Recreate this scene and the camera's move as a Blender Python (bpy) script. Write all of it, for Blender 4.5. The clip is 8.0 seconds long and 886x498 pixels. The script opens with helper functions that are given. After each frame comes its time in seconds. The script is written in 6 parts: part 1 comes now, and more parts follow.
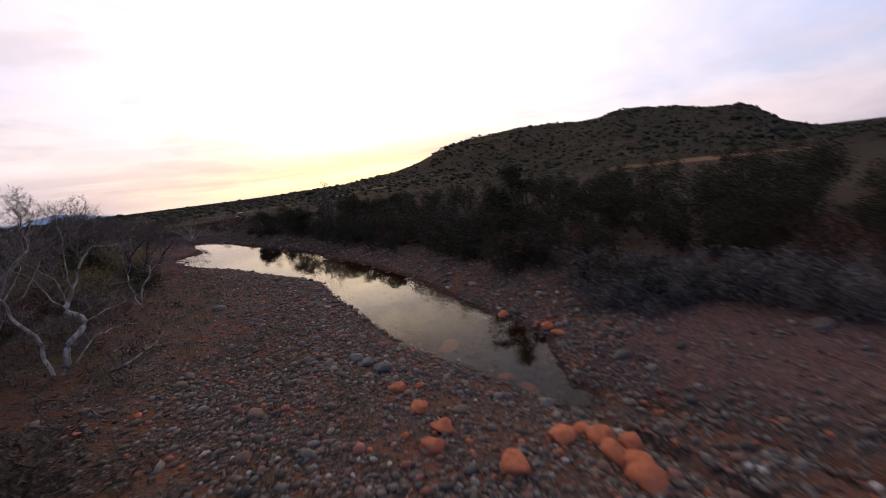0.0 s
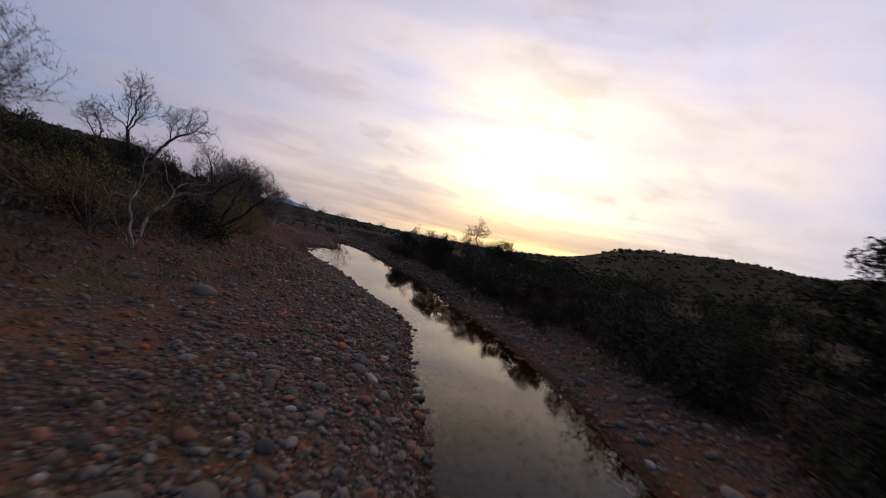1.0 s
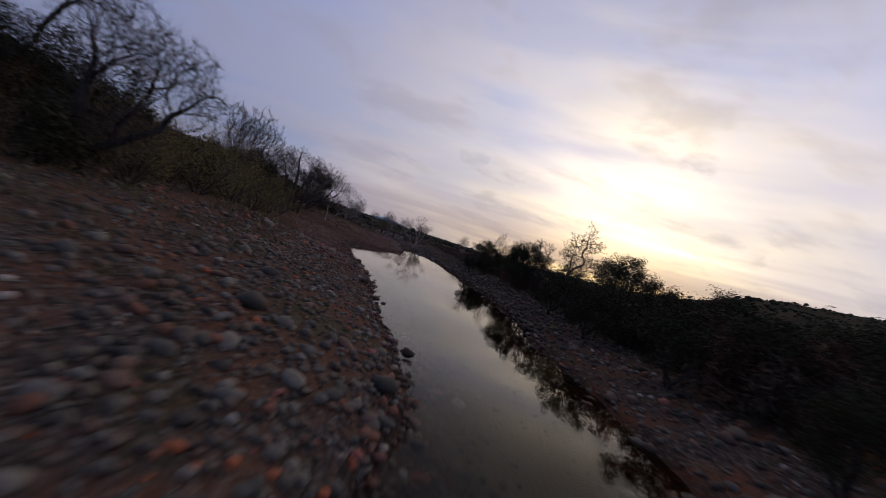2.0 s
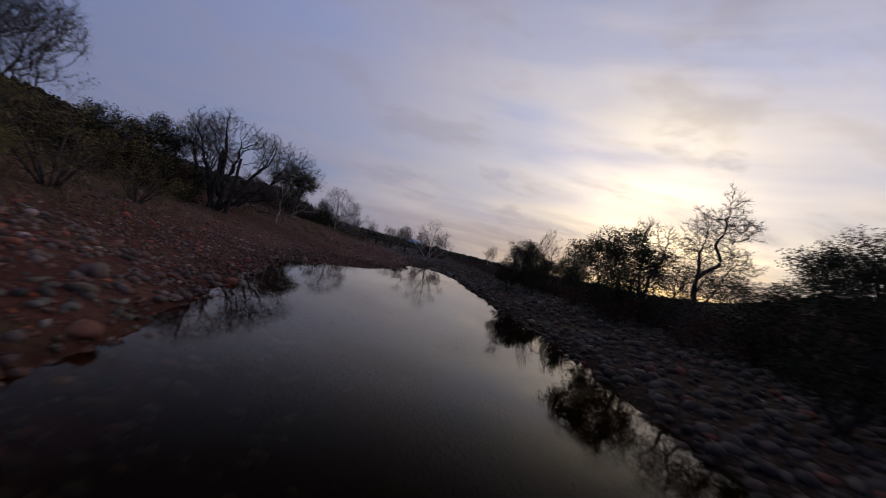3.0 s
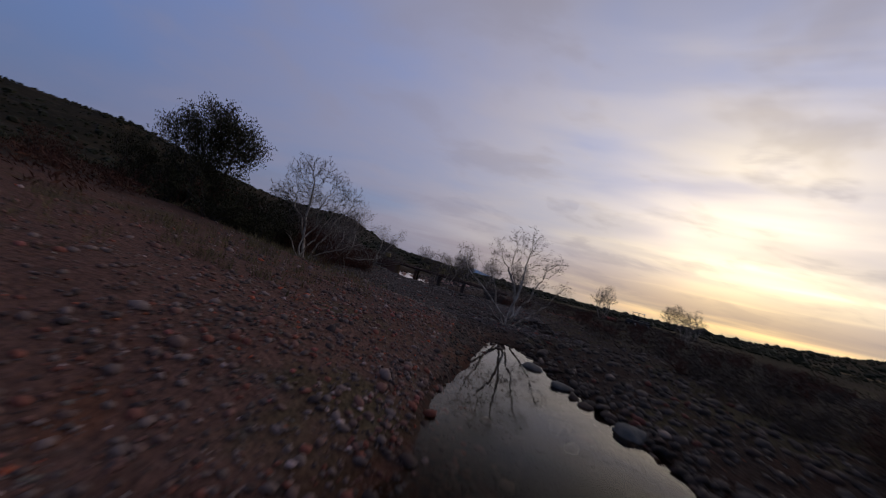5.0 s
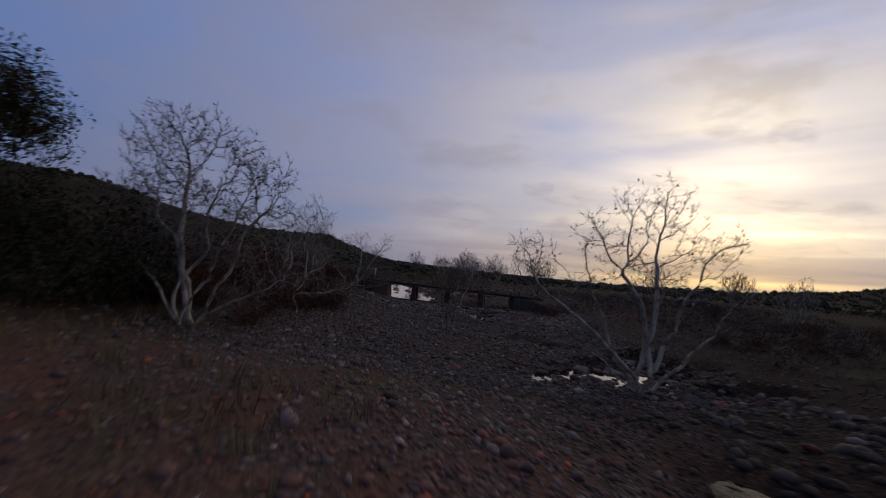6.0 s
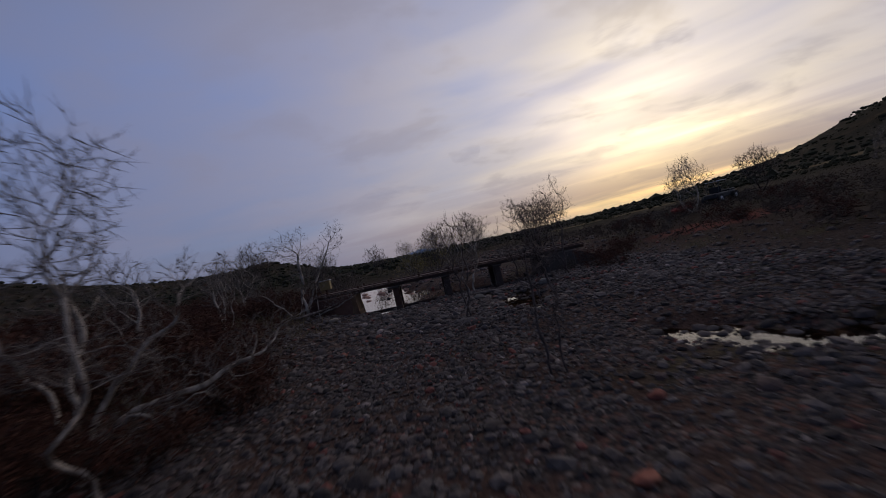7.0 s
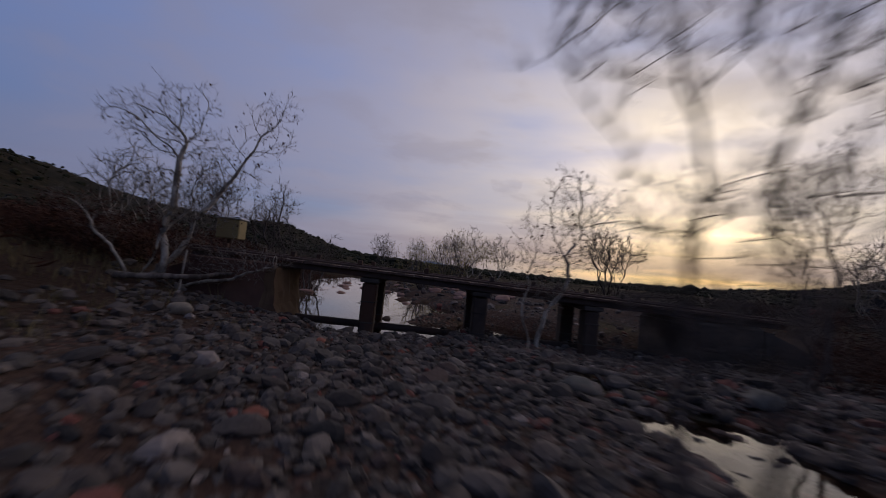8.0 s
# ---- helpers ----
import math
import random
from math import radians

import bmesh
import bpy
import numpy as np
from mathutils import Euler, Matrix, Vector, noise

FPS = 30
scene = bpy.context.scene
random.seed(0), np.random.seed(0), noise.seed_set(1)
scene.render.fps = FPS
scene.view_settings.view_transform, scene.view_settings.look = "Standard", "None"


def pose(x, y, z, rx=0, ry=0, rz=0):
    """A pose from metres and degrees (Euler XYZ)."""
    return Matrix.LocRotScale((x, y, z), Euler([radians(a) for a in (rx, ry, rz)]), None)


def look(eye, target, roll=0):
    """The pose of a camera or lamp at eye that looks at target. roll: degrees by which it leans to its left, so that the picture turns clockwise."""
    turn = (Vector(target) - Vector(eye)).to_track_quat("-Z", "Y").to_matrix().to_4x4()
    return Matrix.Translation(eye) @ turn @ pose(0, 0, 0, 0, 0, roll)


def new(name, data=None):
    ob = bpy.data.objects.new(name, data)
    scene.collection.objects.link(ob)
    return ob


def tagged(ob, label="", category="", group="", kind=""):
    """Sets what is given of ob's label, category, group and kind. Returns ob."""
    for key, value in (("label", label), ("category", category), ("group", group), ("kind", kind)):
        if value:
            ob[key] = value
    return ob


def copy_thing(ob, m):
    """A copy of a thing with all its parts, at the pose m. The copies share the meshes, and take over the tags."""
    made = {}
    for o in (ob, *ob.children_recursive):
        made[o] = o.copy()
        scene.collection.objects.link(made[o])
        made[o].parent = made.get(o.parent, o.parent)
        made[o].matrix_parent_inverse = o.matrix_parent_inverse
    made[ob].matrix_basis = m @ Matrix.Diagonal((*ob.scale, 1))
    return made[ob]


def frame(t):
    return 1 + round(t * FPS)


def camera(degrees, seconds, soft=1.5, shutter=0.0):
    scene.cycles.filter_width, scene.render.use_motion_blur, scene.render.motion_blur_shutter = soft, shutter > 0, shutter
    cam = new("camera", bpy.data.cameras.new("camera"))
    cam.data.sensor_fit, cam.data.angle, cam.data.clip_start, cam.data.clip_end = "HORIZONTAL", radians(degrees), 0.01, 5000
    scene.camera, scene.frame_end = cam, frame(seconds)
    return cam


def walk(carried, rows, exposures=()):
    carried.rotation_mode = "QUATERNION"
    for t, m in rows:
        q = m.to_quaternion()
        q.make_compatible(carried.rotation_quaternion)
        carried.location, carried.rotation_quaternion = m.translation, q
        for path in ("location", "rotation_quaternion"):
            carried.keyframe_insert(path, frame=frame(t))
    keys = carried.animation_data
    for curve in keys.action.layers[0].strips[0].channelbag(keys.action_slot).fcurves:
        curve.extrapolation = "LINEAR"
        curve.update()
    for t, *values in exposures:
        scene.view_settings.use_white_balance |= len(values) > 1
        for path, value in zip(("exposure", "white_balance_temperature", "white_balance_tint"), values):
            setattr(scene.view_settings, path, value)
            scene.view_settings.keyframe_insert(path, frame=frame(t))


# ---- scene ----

# Dusk flight low along a desert creek to a small bridge. x: right, y: along the creek, z: up; water level 0.

# ---------- camera ----------
cam = camera(96.0, 8.0, soft=0.9, shutter=0.24)
# seconds, eye, heading (left positive), pitch, lean
PATH = [
    (0, -0.071, 0.023, 6.711, -43.61, -10.69, -7.41),
    (0.5, 3.346, 5.000, 5.274, -32.11, -5.11, 3.72),
    (1, 6.595, 10.131, 4.150, -22.70, -1.17, 12.59),
    (1.5, 9.290, 15.078, 3.281, -14.38, -0.72, 19.16),
    (1.7, 10.241, 17.315, 3.003, -12.06, -1.01, 18.66),
    (2.8, 14.617, 34.095, 1.903, -5.54, 0.26, 14.34),
    (3, 14.787, 36.459, 1.821, -5.16, 0.54, 13.48),
    (3.5, 15.205, 42.903, 1.696, -2.45, 1.10, 12.35),
    (4, 15.224, 49.461, 1.858, -1.97, 1.77, 9.37),
    (4.5, 15.123, 57.261, 1.941, -2.25, 3.20, 5.78),
    (5, 15.178, 63.648, 2.407, 4.97, 2.60, 14.88),
    (5.2, 15.043, 66.212, 2.465, 6.91, 2.45, 17.01),
    (6.3, 12.200, 77.279, 2.895, -0.84, 2.56, -3.13),
    (6.5, 11.758, 79.444, 2.819, -3.33, 0.80, -8.48),
    (7, 11.046, 84.425, 2.642, -3.63, 0.26, -12.93),
    (7.5, 11.204, 89.721, 2.369, -0.00, 1.44, -0.88),
    (7.8, 11.564, 92.403, 2.118, 0.29, 2.15, 5.60),
    (8, 10.907, 94.718, 1.898, -1.63, 2.81, 5.96),
]


def eye_pose(x, y, z, yaw, pitch, lean):
    a, p = radians(yaw), radians(pitch)
    ahead = Vector((-math.sin(a) * math.cos(p), math.cos(a) * math.cos(p), math.sin(p)))
    return look((x, y, z), Vector((x, y, z)) + 10 * ahead, lean)


walk(cam, [(t, eye_pose(*r)) for t, *r in PATH],
     exposures=[(0.0, 1.12, 7100, 15), (0.5, 0.85, 7150, 15), (1.0, 0.52, 6900, 13), (1.7, 0.3, 6520, 12), (3.0, 0.05, 6380, 12), (4.5, 0.0, 6400, 12), (5.2, 0.0, 6400, 12), (6.5, -0.07, 6330, 12), (7.5, -0.12, 6400, 12), (8.0, -0.03, 6520, 14)])

# ---------- world, sun ----------
SUN_AZ, SUN_EL = radians(32.5), radians(7.5)
SUN = Vector((math.sin(SUN_AZ) * math.cos(SUN_EL), math.cos(SUN_AZ) * math.cos(SUN_EL), math.sin(SUN_EL)))


class Nodes:
    """A short way to write node trees."""

    def __init__(self, tree):
        self.tree = tree

    def add(self, kind, *inputs):
        n = self.tree.nodes.new(kind)
        for i, v in enumerate(inputs):
            if v is not None:
                self.plug(v, n.inputs[i])
        return n

    def plug(self, v, socket):
        if isinstance(v, bpy.types.NodeSocket):
            self.tree.links.new(v, socket)
        else:
            socket.default_value = v

    def math(self, op, a, b=0.0, c=0.0, clamp=False):
        n = self.add("ShaderNodeMath", a, b, c)
        n.operation, n.use_clamp = op, clamp
        return n.outputs[0]

    def vec(self, op, a, b=(0, 0, 0)):
        n = self.add("ShaderNodeVectorMath", a, b)
        n.operation = op
        return n.outputs[1] if op in ("DOT_PRODUCT", "LENGTH") else n.outputs[0]

    def mix(self, fac, a, b, mode="MIX"):
        n = self.add("ShaderNodeMix")
        n.data_type, n.blend_type = "RGBA", mode
        for v, s in zip((fac, a, b), (n.inputs[0], n.inputs[6], n.inputs[7])):
            if not isinstance(v, bpy.types.NodeSocket) and not isinstance(v, (int, float)) and len(v) == 3:
                v = (*v, 1)
            self.plug(v, s)
        return n.outputs[2]

    def noise(self, vector, scale, detail=4.0, rough=0.55, lift=0.0):
        n = self.add("ShaderNodeTexNoise")
        self.plug(vector, n.inputs["Vector"])
        n.inputs["Scale"].default_value, n.inputs["Detail"].default_value = scale, detail
        n.inputs["Roughness"].default_value, n.inputs["Distortion"].default_value = rough, lift
        return n.outputs["Fac"]

    def ramp(self, fac, stops, mode="LINEAR"):
        n = self.add("ShaderNodeValToRGB", fac)
        el = n.color_ramp.elements
        n.color_ramp.interpolation = mode
        while len(el) < len(stops):
            el.new(0.5)
        for e, (p, c) in zip(el, stops):
            e.position, e.color = p, (*((c,) * 3 if isinstance(c, (int, float)) else c), 1)
        return n.outputs[0]

    def smooth(self, v, a, b):
        n = self.add("ShaderNodeMapRange")
        n.interpolation_type = "SMOOTHSTEP"
        self.plug(v, n.inputs[0])
        n.inputs[1].default_value, n.inputs[2].default_value = a, b
        return n.outputs[0]


world = bpy.data.worlds.new("dusk_sky")
scene.world = world
world.use_nodes = True
world.node_tree.nodes.clear()
n = Nodes(world.node_tree)
way = n.vec("NORMALIZE", n.add("ShaderNodeTexCoord").outputs["Generated"])
sep = n.add("ShaderNodeSeparateXYZ", way)
up = n.math("MAXIMUM", sep.outputs[2], 0.0)
toward = n.math("MAXIMUM", n.vec("DOT_PRODUCT", way, tuple(SUN)), 0.0)
sky = n.add("ShaderNodeTexSky")
sky.sky_type, sky.sun_disc, sky.sun_elevation, sky.sun_rotation, sky.dust_density = "NISHITA", False, SUN_EL, SUN_AZ, 2.0
broad = n.math("POWER", n.math("MULTIPLY_ADD", n.vec("DOT_PRODUCT", way, tuple(SUN)), 0.5, 0.5), 3.0)
clear = n.mix(n.smooth(up, 0.0, 0.5), (0.080, 0.120, 0.235), (0.085, 0.165, 0.41))
clear = n.mix(1.0, clear, n.mix(broad, (0, 0, 0), (0.17, 0.16, 0.17)), "ADD")
clear = n.mix(1.0, clear, n.mix(1.0, sky.outputs[0], (0.012, 0.012, 0.012), "MULTIPLY"), "ADD")
# a high sheet of cloud, seen in perspective
flat = n.math("ADD", up, 0.22)
plane = n.add("ShaderNodeCombineXYZ", n.math("DIVIDE", sep.outputs[0], flat), n.math("DIVIDE", sep.outputs[1], flat), 0.0)
turned = n.add("ShaderNodeMapping", plane.outputs[0])
turned.inputs["Rotation"].default_value = (0, 0, radians(52))
turned.inputs["Scale"].default_value = (0.72, 1.0, 1)
wide = n.noise(turned.outputs[0], 0.95, 4.0, 0.5, 0.35)
fine = n.noise(turned.outputs[0], 2.9, 4.0, 0.55, 0.3)
sheet = n.math("ADD", n.math("MULTIPLY", wide, 0.78), n.math("MULTIPLY", fine, 0.22))
cover = n.smooth(sheet, 0.32, 0.66)
glow = n.math("POWER", toward, 10.0)
core = n.math("POWER", toward, 70.0)
# long flat streaks low over the horizon
flatten = n.add("ShaderNodeMapping", way)
flatten.inputs["Scale"].default_value = (1.3, 1.3, 9.5)
flatten.inputs["Rotation"].default_value = (0.0, radians(-9), 0.0)
streak = n.noise(flatten.outputs[0], 1.3, 3.0, 0.45, 0.5)
bands = n.smooth(streak, 0.33, 0.70)
veil = n.mix(broad, (0.098, 0.142, 0.285), (0.47, 0.42, 0.465))
veil = n.mix(glow, veil, (0.74, 0.66, 0.52))
shade = n.mix(n.math("MULTIPLY", cover, 0.8), clear, veil)
dark = n.math("MULTIPLY", n.smooth(fine, 0.49, 0.66), 0.5)
shade = n.mix(n.math("MULTIPLY", dark, broad), shade, (0.24, 0.24, 0.33))
low = n.math("SUBTRACT", 1.0, n.smooth(up, 0.0, 0.10))
shade = n.mix(n.math("MULTIPLY", low, 0.55), shade, n.mix(broad, (0.10, 0.10, 0.155), (0.27, 0.235, 0.29)))
lit = n.mix(1.0, shade, n.mix(n.math("MULTIPLY", glow, n.math("ADD", n.math("MULTIPLY", bands, 0.6), 0.4)), (0, 0, 0), (0.42, 0.31, 0.11)), "ADD")
lit = n.mix(1.0, lit, n.mix(n.math("MULTIPLY", core, n.math("ADD", n.math("MULTIPLY", bands, 1.1), 0.1)), (0, 0, 0), n.mix(n.smooth(up, 0.02, 0.20), (0.85, 0.55, 0.10), (0.85, 0.72, 0.45))), "ADD")
level = n.add("ShaderNodeMapping", way)
level.inputs["Scale"].default_value = (1.1, 1.1, 17.0)
level.inputs["Location"].default_value = (3.1, 0.7, 0.4)
bank = n.math("MULTIPLY", n.smooth(n.noise(level.outputs[0], 1.5, 4.0, 0.5, 0.4), 0.38, 0.66), n.math("MULTIPLY", broad, n.math("SUBTRACT", 1.0, n.smooth(up, 0.03, 0.20))))
lit = n.mix(n.math("MULTIPLY", bank, 0.85), lit, n.mix(broad, (0.10, 0.10, 0.15), (0.36, 0.30, 0.34)))
warm = n.math("MULTIPLY", n.math("MULTIPLY", glow, n.math("SUBTRACT", 1.0, n.smooth(up, 0.02, 0.13))), 0.55)
lit = n.mix(warm, lit, n.mix(1.0, lit, (1.12, 0.96, 0.52), "MULTIPLY"))
# small torn wisps of darker cloud above the bright patch
torn = n.add("ShaderNodeMapping", way)
torn.inputs["Scale"].default_value = (1.0, 1.0, 3.2)
torn.inputs["Rotation"].default_value = (0.0, radians(8), 0.0)
ragged = n.smooth(n.noise(torn.outputs[0], 11.0, 3.0, 0.5, 0.25), 0.42, 0.66)
for place, wide_cos, near_cos, depth in (((0.585, 0.750, 0.309), 0.9992, 0.9999, 0.30), ((0.495, 0.793, 0.356), 0.9984, 0.9998, 0.22), ((0.165, 0.960, 0.229), 0.9998, 0.99995, 0.2)):
    wisp = n.smooth(n.vec("DOT_PRODUCT", way, place), wide_cos, near_cos)
    lit = n.mix(n.math("MULTIPLY", n.math("MULTIPLY", wisp, ragged), depth), lit, (0.24, 0.22, 0.27))
# an unseen grey cloud sheet is added overhead, dimmer away from the sun
lit = n.mix(n.math("MULTIPLY", n.smooth(up, 0.46, 0.80), 0.85), lit, n.mix(broad, (0.055, 0.056, 0.075), (0.44, 0.39, 0.37)))
# the thin cloud above the long hill is brightly lit
hill_side = n.math("MULTIPLY", n.smooth(n.vec("DOT_PRODUCT", way, (0.925, 0.081, 0.371)), 0.72, 1.0), n.math("ADD", n.math("MULTIPLY", cover, 0.6), 0.5))
lit = n.mix(1.0, lit, n.mix(hill_side, (0, 0, 0), (0.17, 0.145, 0.12)), "ADD")
back = n.add("ShaderNodeBackground", lit, 1.0)
n.add("ShaderNodeOutputWorld", back.outputs[0])

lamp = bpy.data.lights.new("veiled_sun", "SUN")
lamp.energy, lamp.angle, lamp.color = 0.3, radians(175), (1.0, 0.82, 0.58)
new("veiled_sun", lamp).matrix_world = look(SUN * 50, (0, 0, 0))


# ---------- materials ----------
def material(name):
    m = bpy.data.materials.new(name)
    m.use_nodes = True
    m.node_tree.nodes.clear()
    k = Nodes(m.node_tree)
    return m, k, k.add("ShaderNodeTexCoord").outputs["Object"]


def finish(k, colour, rough=0.85, height=None, strength=0.4, distance=0.02, metal=0.0, spec=0.35):
    b = k.add("ShaderNodeBsdfPrincipled")
    for key, v in (("Base Color", colour), ("Roughness", rough), ("Metallic", metal), ("Specular IOR Level", spec)):
        if key == "Base Color" and not isinstance(v, bpy.types.NodeSocket) and len(v) == 3:
            v = (*v, 1)
        k.plug(v, b.inputs[key])
    if height is not None:
        bump = k.add("ShaderNodeBump")
        bump.inputs["Strength"].default_value, bump.inputs["Distance"].default_value = strength, distance
        k.plug(height, bump.inputs["Height"])
        k.plug(bump.outputs[0], b.inputs["Normal"])
    k.add("ShaderNodeOutputMaterial", b.outputs[0])


def ground_material():
    m, k, at = material("creek_ground")
    big, mid, small = k.noise(at, 0.09, 4), k.noise(at, 0.8, 5, 0.6), k.noise(at, 9.0, 4, 0.65)
    dirt = k.ramp(big, [(0.35, (0.110, 0.062, 0.042)), (0.5, (0.165, 0.074, 0.047)), (0.65, (0.130, 0.080, 0.048))])
    grit = k.add("ShaderNodeTexVoronoi")
    k.plug(at, grit.inputs["Vector"])
    grit.inputs["Scale"].default_value = 13.0
    tone = k.add("ShaderNodeSeparateColor", grit.outputs["Color"]).outputs[0]
    pebble = k.ramp(tone, [(0.0, (0.065, 0.055, 0.050)), (0.5, (0.13, 0.105, 0.092)), (0.8, (0.17, 0.088, 0.066)), (1.0, (0.25, 0.21, 0.18))])
    pebble = k.mix(1.0, pebble, k.ramp(grit.outputs["Distance"], [(0.0, 1.0), (0.45, 0.8), (0.75, 0.45)]), "MULTIPLY")
    along = k.add("ShaderNodeSeparateXYZ", at).outputs[1]
    bar = k.math("MULTIPLY", k.smooth(along, 74.0, 84.0), 0.85)
    dirt = k.mix(bar, dirt, (0.075, 0.050, 0.040))
    across = k.add("ShaderNodeSeparateXYZ", at).outputs[0]
    terrace = k.math("MULTIPLY", k.smooth(along, 72.0, 82.0), k.math("ADD", k.smooth(across, 20.0, 23.0), k.math("SUBTRACT", 1.0, k.smooth(across, 5.5, 8.5))))
    c = k.mix(k.smooth(mid, 0.38, 0.55), dirt, pebble)
    c = k.mix(k.math("MULTIPLY", terrace, 0.9), c, k.mix(mid, (0.030, 0.020, 0.014), (0.075, 0.045, 0.030)))
    # the far bank's shade, put into the ground colour
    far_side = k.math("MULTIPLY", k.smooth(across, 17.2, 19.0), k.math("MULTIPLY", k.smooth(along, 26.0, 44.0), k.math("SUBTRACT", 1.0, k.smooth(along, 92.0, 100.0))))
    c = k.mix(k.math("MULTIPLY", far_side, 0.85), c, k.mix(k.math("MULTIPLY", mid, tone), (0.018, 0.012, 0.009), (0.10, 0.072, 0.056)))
    # darkening under the thickets on both sides, put into the ground colour
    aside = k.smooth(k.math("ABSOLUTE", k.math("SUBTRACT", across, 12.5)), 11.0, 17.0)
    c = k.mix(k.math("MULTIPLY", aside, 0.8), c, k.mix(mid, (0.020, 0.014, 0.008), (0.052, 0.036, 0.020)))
    # red-brown sand of the lower bank
    sand = k.math("MULTIPLY", k.math("MULTIPLY", k.smooth(along, 42.0, 52.0), k.math("SUBTRACT", 1.0, k.smooth(along, 70.0, 84.0))), k.math("MULTIPLY", k.smooth(across, -5.0, 2.0), k.math("SUBTRACT", 1.0, k.smooth(across, 13.5, 15.5))))
    c = k.mix(k.math("MULTIPLY", sand, k.smooth(k.noise(at, 1.7, 4, 0.6), 0.30, 0.52)), c, k.mix(small, (0.105, 0.059, 0.046), (0.185, 0.100, 0.078)))
    # red mud at the edge of the long pool
    mud = k.math("MULTIPLY", k.math("MULTIPLY", k.smooth(along, 33.0, 39.0), k.math("SUBTRACT", 1.0, k.smooth(along, 52.0, 60.0))), k.math("MULTIPLY", k.smooth(across, 4.0, 7.5), k.math("SUBTRACT", 1.0, k.smooth(across, 12.5, 14.0))))
    c = k.mix(k.math("MULTIPLY", mud, k.smooth(k.math("ADD", mid, k.math("MULTIPLY", small, 0.3)), 0.42, 0.72)), c, k.mix(small, (0.065, 0.026, 0.021), (0.125, 0.048, 0.036)))
    grass = k.ramp(small, [(0.3, (0.05, 0.044, 0.024)), (0.7, (0.115, 0.092, 0.045))])
    c = k.mix(k.math("MULTIPLY", k.smooth(k.noise(at, 0.25, 4, 0.6), 0.54, 0.66), 0.7), c, grass)
    # the plain and the hills beyond: olive scrub over tan soil
    away = k.vec("LENGTH", k.vec("SUBTRACT", at, (10, 50, 0)))
    soil = k.ramp(k.noise(at, 0.035, 6, 0.65), [(0.34, (0.020, 0.019, 0.009)), (0.48, (0.034, 0.030, 0.014)), (0.60, (0.058, 0.046, 0.023)), (0.70, (0.090, 0.068, 0.034)), (0.78, (0.10, 0.052, 0.028))])
    soil = k.mix(0.9, soil, k.ramp(k.noise(at, 0.22, 6, 0.72), [(0.34, (0.2, 0.17, 0.15)), (0.5, (0.58, 0.50, 0.48)), (0.68, (1.2, 1.06, 1.0))]), "MULTIPLY")
    c = k.mix(k.smooth(away, 65.0, 120.0), c, soil)
    # bare earth on the hillside and along a bench below it
    for place, span, tone_b in (((517.0, 319.0, 0), (0.035, 0.05, 0), (0.15, 0.055, 0.034)), ((112.0, 26.0, 0), (0.09, 0.035, 0), (0.24, 0.125, 0.062)), ((150.0, 200.0, 0), (0.02, 0.08, 0), (0.16, 0.115, 0.055)), ((60.0, 170.0, 0), (0.03, 0.10, 0), (0.14, 0.105, 0.05))):
        bare = k.vec("LENGTH", k.vec("MULTIPLY", k.vec("SUBTRACT", at, place), span))
        c = k.mix(k.math("MULTIPLY", k.math("SUBTRACT", 1.0, k.smooth(k.math("ADD", bare, k.math("MULTIPLY", k.noise(at, 0.12, 4, 0.6), 0.9)), 0.95, 1.35)), 0.85), c, tone_b)
    # fine pinkish gravel beside the creek's head
    fan = k.vec("LENGTH", k.vec("MULTIPLY", k.vec("SUBTRACT", at, (14.0, 1.2, 0)), (0.27, 0.19, 0)))
    c = k.mix(k.math("MULTIPLY", k.math("SUBTRACT", 1.0, k.smooth(k.math("ADD", fan, k.math("MULTIPLY", mid, 0.5)), 0.85, 1.3)), 0.8), c, k.mix(k.math("MULTIPLY", tone, small), (0.10, 0.056, 0.047), (0.27, 0.165, 0.14)))
    # a bare red patch on the terrace
    spot = k.vec("LENGTH", k.vec("MULTIPLY", k.vec("SUBTRACT", at, (27.0, 104.0, 0)), (0.22, 0.4, 0)))
    c = k.mix(k.math("MULTIPLY", k.math("SUBTRACT", 1.0, k.smooth(k.math("ADD", spot, mid), 1.1, 1.6)), 0.8), c, (0.19, 0.055, 0.038))
    c = k.mix(0.5, c, k.ramp(small, [(0.3, 0.4), (0.7, 1.4)]), "MULTIPLY")
    # the bed's colour darkens with depth for light lost in water, with algae blotches
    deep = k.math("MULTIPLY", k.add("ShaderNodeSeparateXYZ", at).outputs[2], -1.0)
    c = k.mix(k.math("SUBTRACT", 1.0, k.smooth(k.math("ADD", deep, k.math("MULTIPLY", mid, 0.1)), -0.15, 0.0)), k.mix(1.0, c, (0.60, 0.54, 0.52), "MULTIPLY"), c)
    deep_bed = k.ramp(k.noise(at, 0.55, 4, 0.6), [(0.40, (0.006, 0.004, 0.003)), (0.58, (0.011, 0.008, 0.004)), (0.68, (0.028, 0.026, 0.009))])
    # along the upper reach this bed tone is set paler
    deep_bed = k.mix(k.math("SUBTRACT", 1.0, k.smooth(along, 24.0, 35.0)), deep_bed, k.mix(mid, (0.05, 0.039, 0.03), (0.105, 0.08, 0.06)))
    c = k.mix(k.math("MULTIPLY", k.smooth(deep, 0.10, 0.40), 0.96), c, deep_bed)
    h = k.math("ADD", k.math("MULTIPLY", grit.outputs["Distance"], -0.8), small)
    finish(k, c, 0.97, h, 0.9, 0.05, spec=0.06)
    return m


